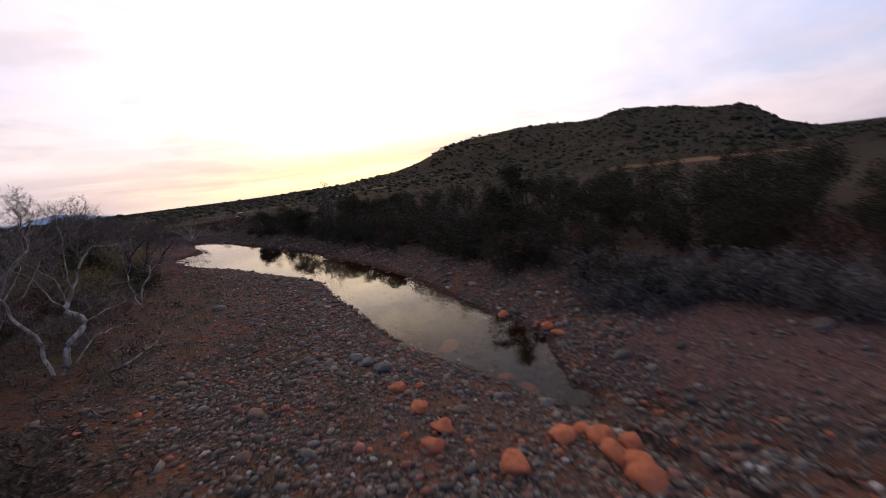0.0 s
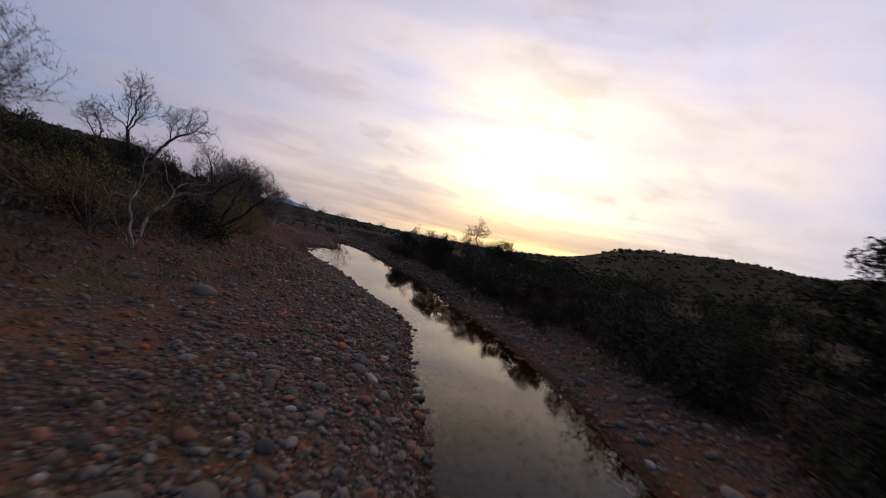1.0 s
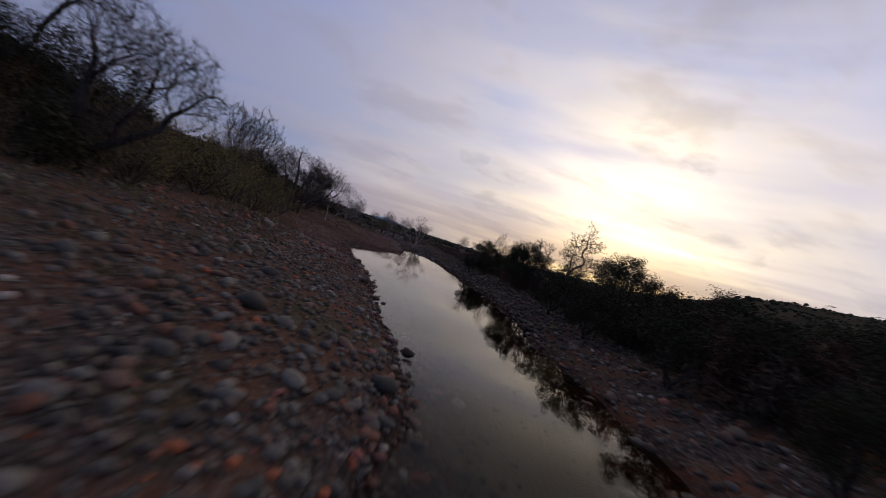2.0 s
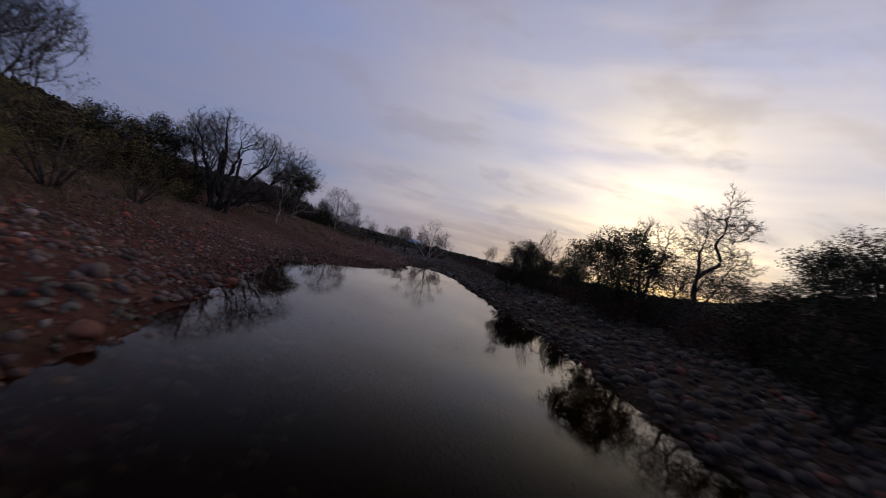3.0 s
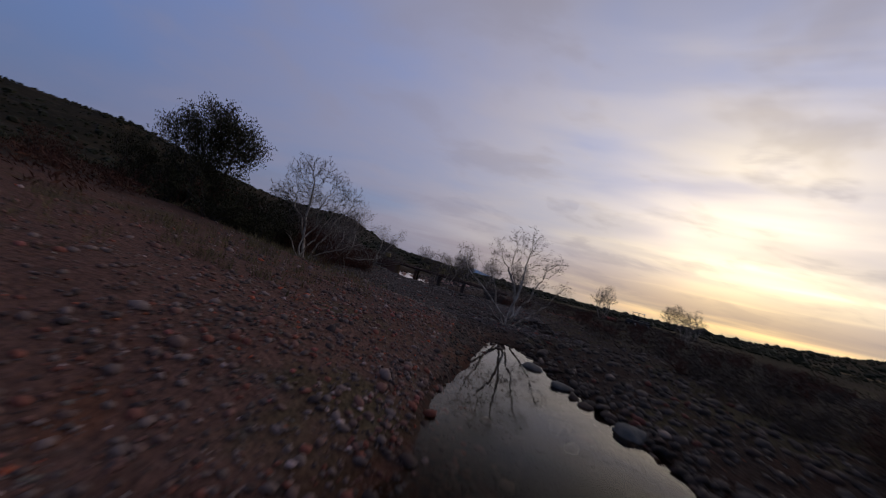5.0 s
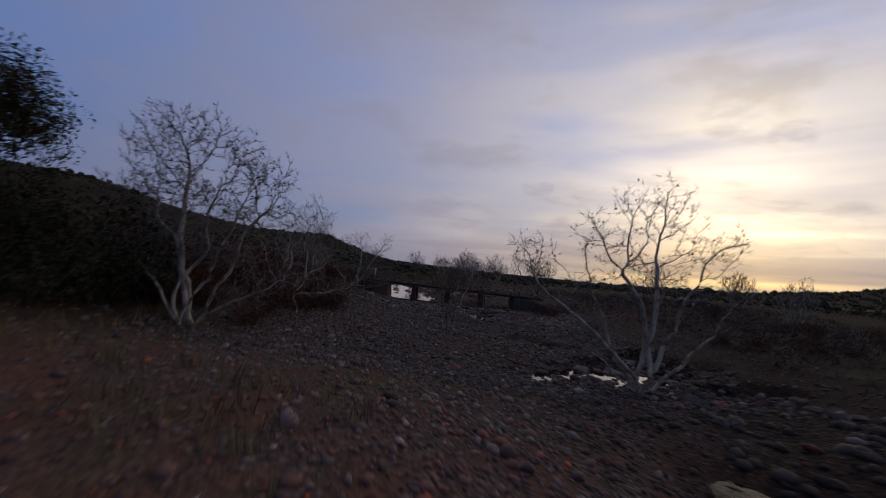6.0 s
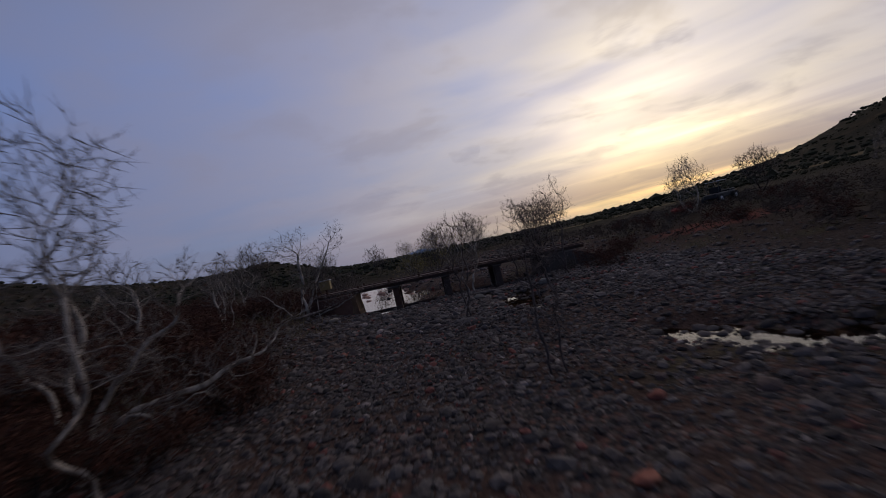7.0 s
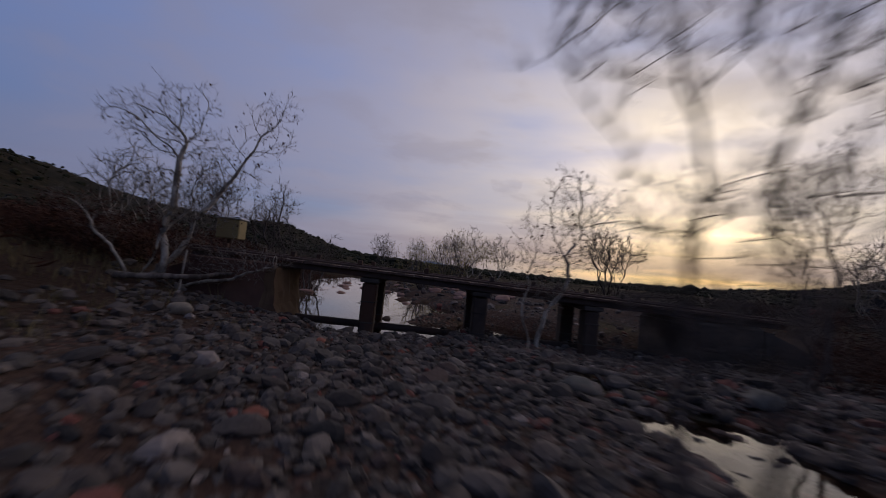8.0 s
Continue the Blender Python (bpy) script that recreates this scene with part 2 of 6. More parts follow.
def stone_material(name, source, tint=None, gain=(1.36, 1.29, 1.16), dust=(0.15, 0.095, 0.06), red=True):
    m, k, at = material(name)
    pick = k.add("ShaderNodeObjectInfo").outputs["Random"] if source == "object" else k.add("ShaderNodeNewGeometry").outputs["Random Per Island"]
    if tint is None:
        c = k.ramp(pick, [(0.0, (0.045, 0.042, 0.040)), (0.16, (0.085, 0.079, 0.073)), (0.30, (0.125, 0.115, 0.104)), (0.44, (0.17, 0.155, 0.14)), (0.54, (0.115, 0.088, 0.074)),
                          (0.70, (0.135, 0.082, 0.066)), (0.83, (0.165, 0.070, 0.048)), (0.91, (0.07, 0.065, 0.062)), (0.955, (0.33, 0.095, 0.045)),
                          (0.972, (0.27, 0.105, 0.09)), (0.985, (0.34, 0.31, 0.29))], "CONSTANT")
        if not red:
            c = k.ramp(pick, [(0.0, (0.040, 0.039, 0.038)), (0.15, (0.075, 0.072, 0.068)), (0.35, (0.11, 0.105, 0.10)), (0.55, (0.085, 0.078, 0.074)), (0.7, (0.145, 0.135, 0.125)),
                              (0.82, (0.10, 0.078, 0.070)), (0.92, (0.055, 0.052, 0.050)), (0.955, (0.17, 0.068, 0.055)), (0.988, (0.30, 0.28, 0.26))], "CONSTANT")
        c = k.mix(1.0, c, gain, "MULTIPLY")
    else:
        c = k.mix(pick, tint, [v * 1.3 for v in tint])
    spot = k.noise(at, 7.0, 6, 0.65)
    c = k.mix(0.7, c, k.ramp(spot, [(0.25, 0.45), (0.75, 1.45)]), "MULTIPLY")
    c = k.mix(k.math("MULTIPLY", k.smooth(k.noise(at, 2.2, 3), 0.44, 0.66), 0.36), c, dust)
    if source == "island":
        deep = k.math("MULTIPLY", k.add("ShaderNodeSeparateXYZ", at).outputs[2], -1.0)
        c = k.mix(k.math("SUBTRACT", 1.0, k.smooth(deep, -0.20, -0.04)), k.mix(1.0, c, (0.62, 0.56, 0.54), "MULTIPLY"), c)
        # below the waterline stone colour darkens with depth, for light lost in water
        c = k.mix(k.math("MULTIPLY", k.smooth(deep, 0.08, 0.36), 0.93), c, (0.010, 0.007, 0.004))
    finish(k, c, 0.8, k.noise(at, 22.0, 4, 0.7), 0.45, 0.012, spec=0.3)
    return m


def bark_material(name, light, dark, scale=6.0):
    m, k, at = material(name)
    stretched = k.add("ShaderNodeMapping", at)
    stretched.inputs["Scale"].default_value = (1, 1, 0.35)
    f = k.noise(stretched.outputs[0], scale, 5, 0.6)
    c = k.mix(k.smooth(f, 0.42, 0.6), light, dark)
    c = k.mix(0.6, c, k.ramp(k.noise(at, 40.0, 3), [(0.3, 0.6), (0.7, 1.3)]), "MULTIPLY")
    finish(k, c, 0.85, f, 0.5, 0.02, spec=0.2)
    return m


def leaf_material(name, a, b, source="island"):
    m, k, at = material(name)
    r = k.add("ShaderNodeNewGeometry").outputs["Random Per Island"]
    c = k.mix(r, a, b)
    c = k.mix(0.5, c, k.ramp(k.noise(at, 1.6, 3), [(0.3, 0.55), (0.7, 1.4)]), "MULTIPLY")
    finish(k, c, 0.8, spec=0.2)
    return m


def plain_material(name, colour, rough=0.8, metal=0.0, scale=8.0, wear=0.5, stain=None):
    m, k, at = material(name)
    f = k.noise(at, scale, 5, 0.6)
    c = k.mix(wear, (*colour, 1), k.ramp(f, [(0.3, 0.5), (0.7, 1.4)]), "MULTIPLY")
    if stain:
        c = k.mix(k.smooth(k.noise(at, scale * 0.25, 4), 0.48, 0.62), c, stain)
    finish(k, c, rough, k.noise(at, scale * 5, 3), 0.3, 0.01, metal)
    return m


def water_material(name, steep):
    m, k, at = material(name)
    ripple = k.math("ADD", k.noise(at, 0.9, 3, 0.5), k.math("MULTIPLY", k.noise(at, 5.0, 3, 0.5), 0.22))
    bump = k.add("ShaderNodeBump")
    bump.inputs["Strength"].default_value, bump.inputs["Distance"].default_value = 0.05, 0.05
    k.plug(ripple, bump.inputs["Height"])
    gloss = k.add("ShaderNodeBsdfGlossy")
    gloss.inputs["Color"].default_value = (1, 1, 1, 1)
    gloss.inputs["Roughness"].default_value = 0.015
    k.plug(bump.outputs[0], gloss.inputs["Normal"])
    clear = k.add("ShaderNodeBsdfTransparent", (0.60, 0.50, 0.38, 1))
    fres = k.add("ShaderNodeFresnel", 1.33).outputs[0]
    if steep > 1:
        # reflection is set below Fresnel along the long pool, less so at its head
        upstream = k.math("MULTIPLY", k.math("SUBTRACT", 1.0, k.smooth(k.add("ShaderNodeSeparateXYZ", at).outputs[1], 18.0, 33.0)), 0.5)
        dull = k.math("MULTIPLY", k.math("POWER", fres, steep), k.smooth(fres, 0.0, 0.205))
        fres = k.math("ADD", dull, k.math("MULTIPLY", upstream, k.math("SUBTRACT", fres, dull)))
    both = k.add("ShaderNodeMixShader", fres, clear.outputs[0], gloss.outputs[0])
    k.add("ShaderNodeOutputMaterial", both.outputs[0])
    return m


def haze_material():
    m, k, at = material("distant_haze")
    # haze is put into the colour, which glows evenly instead of being lit
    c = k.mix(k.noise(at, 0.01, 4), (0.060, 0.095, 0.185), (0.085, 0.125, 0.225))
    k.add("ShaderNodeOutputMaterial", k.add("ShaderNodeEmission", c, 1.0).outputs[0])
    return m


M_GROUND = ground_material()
M_HAZE = haze_material()
M_STONE, M_STONE_ONE = stone_material("cobble_mixed", "island"), stone_material("cobble_single", "object")
M_STONE_BAR = stone_material("cobble_basalt", "island", None, (1.16, 1.00, 0.92), (0.075, 0.050, 0.040), False)
M_STONE_RED = stone_material("cobble_reddish", "island", None, (1.62, 1.26, 1.18), (0.15, 0.085, 0.068))
M_RED = stone_material("red_sandstone", "object", (0.40, 0.115, 0.05))
# darker copy of the cobble colours, standing for shade on the far bank
M_STONE_SHADED = stone_material("cobble_far_basalt", "island", None, (0.92, 0.74, 0.62), (0.055, 0.04, 0.03), False)
M_PALE_STONE = stone_material("pale_sandstone", "object", (0.32, 0.26, 0.19))
M_PINK = stone_material("pink_sandstone", "object", (0.30, 0.17, 0.13))
M_RUST = stone_material("rust_sandstone", "object", (0.25, 0.085, 0.055))
M_GREY = stone_material("grey_basalt", "object", (0.115, 0.108, 0.095))
M_PALE_BARK = bark_material("sycamore_bark", (0.52, 0.44, 0.35), (0.22, 0.175, 0.135))
M_TWIG = bark_material("twig_bark", (0.13, 0.10, 0.085), (0.07, 0.055, 0.047), 12)
M_PALE_TWIG = bark_material("pale_twig_bark", (0.235, 0.195, 0.165), (0.12, 0.097, 0.08), 12)
M_DARK_BARK = bark_material("dark_bark", (0.082, 0.062, 0.052), (0.036, 0.028, 0.024), 9)
M_OLIVE = leaf_material("juniper_leaf", (0.021, 0.020, 0.009), (0.050, 0.045, 0.019))
M_SCRUB = leaf_material("dry_scrub", (0.055, 0.041, 0.030), (0.125, 0.092, 0.066))
M_SAGE = leaf_material("grey_bush", (0.085, 0.072, 0.062), (0.16, 0.138, 0.118))
M_BROWN = leaf_material("brown_scrub", (0.050, 0.021, 0.013), (0.118, 0.047, 0.028))
M_YELLOW = leaf_material("willow_leaf", (0.16, 0.12, 0.045), (0.32, 0.24, 0.075))
M_GRASS = leaf_material("dry_grass", (0.10, 0.08, 0.04), (0.22, 0.17, 0.08))
M_FAR = leaf_material("far_juniper", (0.011, 0.013, 0.006), (0.034, 0.034, 0.015))
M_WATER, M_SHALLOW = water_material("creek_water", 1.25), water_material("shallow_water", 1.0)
M_DARK_CONCRETE = plain_material("wet_concrete", (0.075, 0.062, 0.052), 0.9, stain=(0.045, 0.034, 0.028), scale=3.0)
M_TAN = plain_material("tan_concrete", (0.17, 0.10, 0.055), 0.9, scale=2.5, stain=(0.10, 0.055, 0.036))
M_STEEL = plain_material("dark_steel", (0.066, 0.044, 0.034), 0.8, 0.0, stain=(0.085, 0.04, 0.024), scale=4.0)
M_PLANK = plain_material("brown_plank", (0.115, 0.070, 0.054), 0.85, scale=7.0)
M_BROWN_CONCRETE = plain_material("rust_stained_concrete", (0.145, 0.075, 0.052), 0.9, stain=(0.08, 0.038, 0.027), scale=2.5)
M_BOX = plain_material("yellow_paint", (0.27, 0.20, 0.085), 0.6, scale=5.0, wear=0.3)
M_TYRE = plain_material("tyre_rubber", (0.02, 0.02, 0.02), 0.8)
M_BODY = plain_material("vehicle_paint", (0.03, 0.032, 0.035), 0.4)
M_ROOF = plain_material("roof_sheet", (0.5, 0.5, 0.52), 0.45, wear=0.2)
M_LOG = bark_material("driftwood", (0.25, 0.20, 0.165), (0.10, 0.08, 0.066), 5)
M_RUG = plain_material("red_tarp", (0.30, 0.04, 0.03), 0.7, wear=0.3)

# ---------- mesh helpers ----------
rng = np.random.default_rng(7)


def quick_mesh(name, verts, tris, mat, smooth=True):
    """A mesh from arrays of vertices and of triangles (or quads)."""
    verts, tris = np.asarray(verts, np.float32), np.asarray(tris, np.int32)
    sides = tris.shape[1]
    me = bpy.data.meshes.new(name)
    me.vertices.add(len(verts))
    me.vertices.foreach_set("co", verts.ravel())
    me.loops.add(tris.size)
    me.loops.foreach_set("vertex_index", tris.ravel())
    me.polygons.add(len(tris))
    me.polygons.foreach_set("loop_start", np.arange(0, tris.size, sides, dtype=np.int32))
    me.polygons.foreach_set("use_smooth", np.full(len(tris), smooth))
    me.materials.append(mat)
    me.update(calc_edges=True)
    return me


def part(name, bm, mat, parent, label=""):
    """One mesh object from a bmesh or a mesh, under a thing or a part."""
    me = bm
    if isinstance(bm, bmesh.types.BMesh):
        me = bpy.data.meshes.new(name)
        bm.to_mesh(me)
        bm.free()
        me.materials.append(mat)
    ob = new(name, me)
    ob.parent = parent
    return tagged(ob, label)


def thing(name, m, label, category, group="", kind=""):
    e = new(name)
    e.matrix_world = m
    e.empty_display_size = 0.2
    return tagged(e, label, category, group, kind)


def block(x0, x1, y0, y1, z0, z1, bevel=0.015, bm=None):
    bm = bm or bmesh.new()
    r = bmesh.ops.create_cube(bm, size=1.0, matrix=Matrix.LocRotScale(((x0 + x1) / 2, (y0 + y1) / 2, (z0 + z1) / 2), None, (x1 - x0, y1 - y0, z1 - z0)))
    if bevel:
        bmesh.ops.bevel(bm, geom=list({e for v in r["verts"] for e in v.link_edges}), offset=bevel, segments=1, affect="EDGES")
    return bm


def rod(a, b, r0, r1=None, sides=8, bm=None):
    bm = bm or bmesh.new()
    a, b = Vector(a), Vector(b)
    turn = (b - a).to_track_quat("Z", "Y").to_matrix().to_4x4()
    bmesh.ops.create_cone(bm, cap_ends=True, segments=sides, radius1=r0, radius2=r0 if r1 is None else r1, depth=(b - a).length,
                          matrix=Matrix.Translation((a + b) / 2) @ turn)
    return bm


def ico(level):
    bm = bmesh.new()
    bmesh.ops.create_icosphere(bm, subdivisions=level, radius=1.0)
    v = np.array([p.co[:] for p in bm.verts])
    f = np.array([[p.index for p in q.verts] for q in bm.faces])
    bm.free()
    return v, f


def stone_shape(v, seed, rough=0.22):
    """A worn stone: a ball pressed flat on some sides, with soft lumps."""
    r = np.random.default_rng(seed)
    out = v.copy()
    for _ in range(7):
        d = r.normal(size=3)
        d /= np.linalg.norm(d)
        cut = r.uniform(0.55, 0.92)
        over = np.maximum(out @ d - cut, 0)
        out -= over[:, None] * d * 0.8
    for i, p in enumerate(v):
        out[i] *= 1 + rough * noise.noise(Vector(p) * 1.3 + Vector((seed * 3.1, 0, 0)))
    return out


# ---------- the lie of the land ----------
LEFT = np.array([(-10, 6.0), (4, 8.6), (10, 9.0), (13, 8.9), (17, 10.1), (21.4, 11.1), (24.5, 12.0), (27, 12.9), (29, 12.9), (35, 12.2), (41, 11.8),
                 (48, 10.6), (54, 9.9), (59, 9.8), (61.8, 10.3), (62.6, 11.5), (63.0, 12.9), (63.6, 13.5), (65.8, 14.0), (68.5, 14.9), (71.7, 15.0), (75, 15.7), (79, 16.2), (84, 16.6)])
RIGHT = np.array([(-10, 8.5), (5.7, 9.9), (8, 12.4), (9.4, 13.1), (13.7, 14.1), (18, 15.6), (24, 17.2), (30, 18.1), (36, 18.4), (40, 19.3), (45, 19.6),
                  (50, 20.0), (54, 19.4), (59, 19.5), (66, 19.4), (70, 19.9), (74, 19.1), (78, 18.4), (84, 18.2)])
RIDGE = np.array([(-180, 3), (-120, 4), (-60, 5.5), (-50, 6), (-42, 5.9), (-39, 5.8), (-36, 5.2), (-33, 4.1), (-29, 3.5), (-24, 2.8), (-19.5, 2.8), (-16, 3.0),
                  (-11.5, 1.4), (-8, 0.7), (0, 0.35), (17, 0.15), (31, 0.55), (39, 1.4), (43, 2.4), (45.6, 3.7), (50, 4.5), (57, 4.95), (61, 4.8), (64.5, 4.4), (67, 4.5),
                  (69.8, 5.3), (73, 4.8), (76, 4.4), (79, 3.8), (81.8, 3.7), (83.5, 2.9), (85.5, 1.3), (88, 0.4), (91, 0.0), (110, 0.6), (140, 2), (180, 3)])
# pools below the main one: x, y, half width, half length, turn
POOLS = [(17.7, 86.2, 2.4, 1.3, 0.3), (19.3, 88.4, 0.9, 1.4, -0.5), (15.85, 90.6, 0.65, 1.7, 0.45), (20.3, 84.6, 1.0, 0.5, 0), (14.1, 98.4, 0.85, 2.1, 0.05), (15.2, 99.4, 0.7, 0.5, 0.05),
         (16.4, 105.5, 0.9, 0.9, 0.0), (16.9, 89.7, 0.5, 0.5, 0), (9.5, 110.5, 2.7, 3.6, 0.05), (6.3, 117, 3.6, 6.5, 0.25), (3, 128, 4.0, 9.0, 0.3), (8.9, 106.6, 1.4, 0.7, 0), (9.6, 105.0, 2.3, 1.9, 0.0), (7.8, 109.0, 2.2, 3.0, 0.1), (13.2, 106.5, 1.6, 1.6, 0.0)]
POOL_LEVEL, PERCHED = 0.18, 0.33


def smoothstep(a, b, v):
    t = np.clip((v - a) / (b - a), 0, 1)
    return t * t * (3 - 2 * t)


def waves(x, y):
    """Soft uneven relief."""
    return (np.sin(x * 0.9 + 1.3 * np.sin(y * 0.37)) * np.sin(y * 0.71 + 0.8 * np.sin(x * 0.53)) * 0.6
            + np.sin(x * 2.3 + y * 1.1) * np.sin(y * 1.9 - x * 0.7) * 0.4)


def height(x, y):
    x, y = np.asarray(x, float), np.asarray(y, float)
    lo, hi = np.interp(y, LEFT[:, 0], LEFT[:, 1]), np.interp(y, RIGHT[:, 0], RIGHT[:, 1])
    wob = 0.35 * waves(x * 1.7, y * 1.7)
    inside = np.minimum(np.minimum(x - lo, hi - x), np.minimum((y - 4.8) * 0.8, (82.5 - y) * 0.5)) + wob * 0.35
    shelf = smoothstep(41, 47, y) * (1 - smoothstep(66, 70, y))
    inside = inside + shelf * (x < (lo + hi) / 2) * (0.42 * waves(x * 0.8 + 4, y * 0.8) + 0.22 * waves(x * 2.2, y * 2.2))
    dl, dr = np.maximum(lo - x, 0), np.maximum(x - hi, 0)
    bank_l = np.interp(dl, [0, 0.6, 2.2, 5, 9, 14, 25, 60, 200], [0.04, 0.28, 0.72, 1.15, 1.5, 2.1, 2.6, 3.5, 6])
    # the shore shelves gently into the long pool
    bank_l = bank_l * (1 - shelf) + shelf * np.interp(dl, [0, 0.8, 2.5, 5, 9, 14, 25, 60, 200], [0.015, 0.07, 0.30, 0.85, 1.45, 2.1, 2.6, 3.5, 6])
    bank_r = np.interp(dr, [0, 0.7, 2.5, 6, 12, 30, 80, 200], [0.04, 0.22, 0.6, 0.95, 1.25, 1.5, 2.0, 4])
    shoal = smoothstep(50, 57, y) * (1 - smoothstep(66, 71, y)) * (1 - smoothstep(-0.6, 1.4, x - (lo + hi) / 2))
    bed = -np.clip(inside, 0, 2.4) * (0.3 - 0.255 * shoal)
    z = np.where(inside > 0, bed, np.where(x < (lo + hi) / 2, bank_l, bank_r))
    z = np.where((inside <= 0) & (x > lo) & (x < hi), 0.06 + np.clip(-inside, 0, 1) * 0.22, z)
    # the dry bar and side pools beyond the main pool
    bar = np.interp(x, [-60, -20, -4, 2, 5, 7, 9, 12, 14.5, 18, 20.5, 24, 30, 60], [4, 3, 2.4, 1.75, 1.15, 0.78, 0.5, 0.45, 0.34, 0.42, 0.62, 0.85, 0.95, 1.2])
    bar = bar + 0.12 * smoothstep(93, 95.5, y) * (1 - smoothstep(101.5, 103, y)) * smoothstep(11, 13, x) * (1 - smoothstep(17, 19, x))
    past = smoothstep(78, 85, y)
    beyond = smoothstep(104, 112, y)
    bar = bar * (1 - beyond) + np.interp(x, [-60, -12, -4, 3, 9, 12, 15, 20, 30, 60], [4, 2.5, 1.4, 0.4, 0.3, 0.5, 0.8, 1.1, 1.3, 1.6]) * beyond
    z = z * (1 - past) + bar * past
    for px, py, a, b, turn in POOLS:
        c, s = math.cos(turn), math.sin(turn)
        u, v = ((x - px) * c + (y - py) * s) / a, (-(x - px) * s + (y - py) * c) / b
        q = 1 - np.sqrt(u * u + v * v) + 0.4 * waves(x * 2.1 + 5, y * 2.1)
        broken = waves(x * 2.9 + 1, y * 2.9) if py < 100 else -0.6
        floor = PERCHED - 0.085 + 0.05 * broken if 97 < py < 100 else POOL_LEVEL - 0.105 + 0.075 * broken
        z = z - smoothstep(-0.3, 0.25, q) * (z - floor) * (q > -0.3)
    z = z + 0.05 * waves(x, y) * (inside < 0)
    # hills all round
    ax, ay = x - 4, y - 10
    r, az = np.hypot(ax, ay), np.degrees(np.arctan2(ax, ay))
    top = np.tan(np.radians(np.interp(az, RIDGE[:, 0], RIDGE[:, 1]))) * 600 + 4
    rise = smoothstep(110, 600, r) ** 1.15
    fall = 1 - 0.5 * smoothstep(640, 1500, r)
    lump = 1 + 0.10 * np.sin(x * 0.035 + 2 * np.sin(y * 0.02)) * np.sin(y * 0.03 + 1.1) * (1 - smoothstep(420, 580, r))
    return z * (1 - smoothstep(120, 400, r)) + np.maximum(top - 4, 0) * rise * fall * lump + 4 * smoothstep(120, 500, r) * 0.5


def ground_z(x, y):
    return float(height(x, y))


def steps(lo, hi, step, reach, grow=1.14):
    mid = list(np.arange(lo, hi + step, step))
    a, b, s = lo, hi, step
    left, right = [], []
    while b - hi < reach:
        s *= grow
        a, b = a - s, b + s
        left.append(a)
        right.append(b)
    return np.array(left[::-1] + mid + right)


gx, gy = steps(-14, 36, 0.36, 2600), steps(-8, 128, 0.42, 2600)
GX, GY = np.meshgrid(gx, gy)
GZ = height(GX, GY)
ids = np.arange(GX.size).reshape(GX.shape)
quads = np.stack([ids[:-1, :-1], ids[:-1, 1:], ids[1:, 1:], ids[1:, :-1]], -1).reshape(-1, 4)
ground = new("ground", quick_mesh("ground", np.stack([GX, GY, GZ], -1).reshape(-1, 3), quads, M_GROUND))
tagged(ground, "reddish brown creek bed, banks and scrub hills", "ground", kind="structure")


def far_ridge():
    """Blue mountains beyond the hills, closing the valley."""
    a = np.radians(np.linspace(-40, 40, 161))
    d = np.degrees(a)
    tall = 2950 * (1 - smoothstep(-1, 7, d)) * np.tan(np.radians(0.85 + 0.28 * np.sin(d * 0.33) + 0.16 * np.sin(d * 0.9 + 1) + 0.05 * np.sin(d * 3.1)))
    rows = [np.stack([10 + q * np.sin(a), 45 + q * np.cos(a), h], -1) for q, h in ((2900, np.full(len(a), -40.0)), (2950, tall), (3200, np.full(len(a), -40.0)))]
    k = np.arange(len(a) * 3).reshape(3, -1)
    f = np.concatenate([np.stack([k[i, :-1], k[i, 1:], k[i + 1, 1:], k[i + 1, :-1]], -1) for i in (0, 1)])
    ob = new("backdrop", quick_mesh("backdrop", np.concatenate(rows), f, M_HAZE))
    tagged(ob, "far blue mountain ridge, evening haze put into its glowing colour", "mountains", kind="structure")


far_ridge()


def water_sheet(name, xs, ys, z, mat, label):
    X, Y = np.meshgrid(xs, ys)
    k = np.arange(X.size).reshape(X.shape)
    f = np.stack([k[:-1, :-1], k[:-1, 1:], k[1:, 1:], k[1:, :-1]], -1).reshape(-1, 4)
    ob = new(name, quick_mesh(name, np.stack([X, Y, np.full(X.shape, z)], -1).reshape(-1, 3), f, mat))
    ob.visible_shadow = False
    return tagged(ob, label, "water", kind="structure")


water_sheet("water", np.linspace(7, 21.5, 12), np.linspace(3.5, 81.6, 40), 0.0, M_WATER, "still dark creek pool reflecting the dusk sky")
water_sheet("water", np.linspace(-8, 22.5, 12), np.linspace(81.9, 142, 30), POOL_LEVEL, M_SHALLOW, "shallow leftover pools between cobbles, reflecting the sky")
water_sheet("water", np.linspace(12.4, 16.4, 6), np.linspace(95.6, 101.2, 8), PERCHED, M_SHALLOW, "perched pool among cobbles, reflecting the yellow evening sky")

# ---------- stones ----------
BASE2, FACE2 = ico(2)
BASE1, FACE1 = ico(1)
BASE0 = np.array([(1, 0, 0), (-1, 0, 0), (0, 1, 0), (0, -1, 0), (0, 0, 1), (0, 0, -1)], float)
FACE0 = np.array([(0, 2, 4), (2, 1, 4), (1, 3, 4), (3, 0, 4), (2, 0, 5), (1, 2, 5), (3, 1, 5), (0, 3, 5)])
SHAPES2 = [stone_shape(BASE2, s) for s in range(14)]
SHAPES1 = [stone_shape(BASE1, s + 40) for s in range(10)]
SHAPES0 = [stone_shape(BASE0 * 1.15, s + 80, 0.5) for s in range(10)]


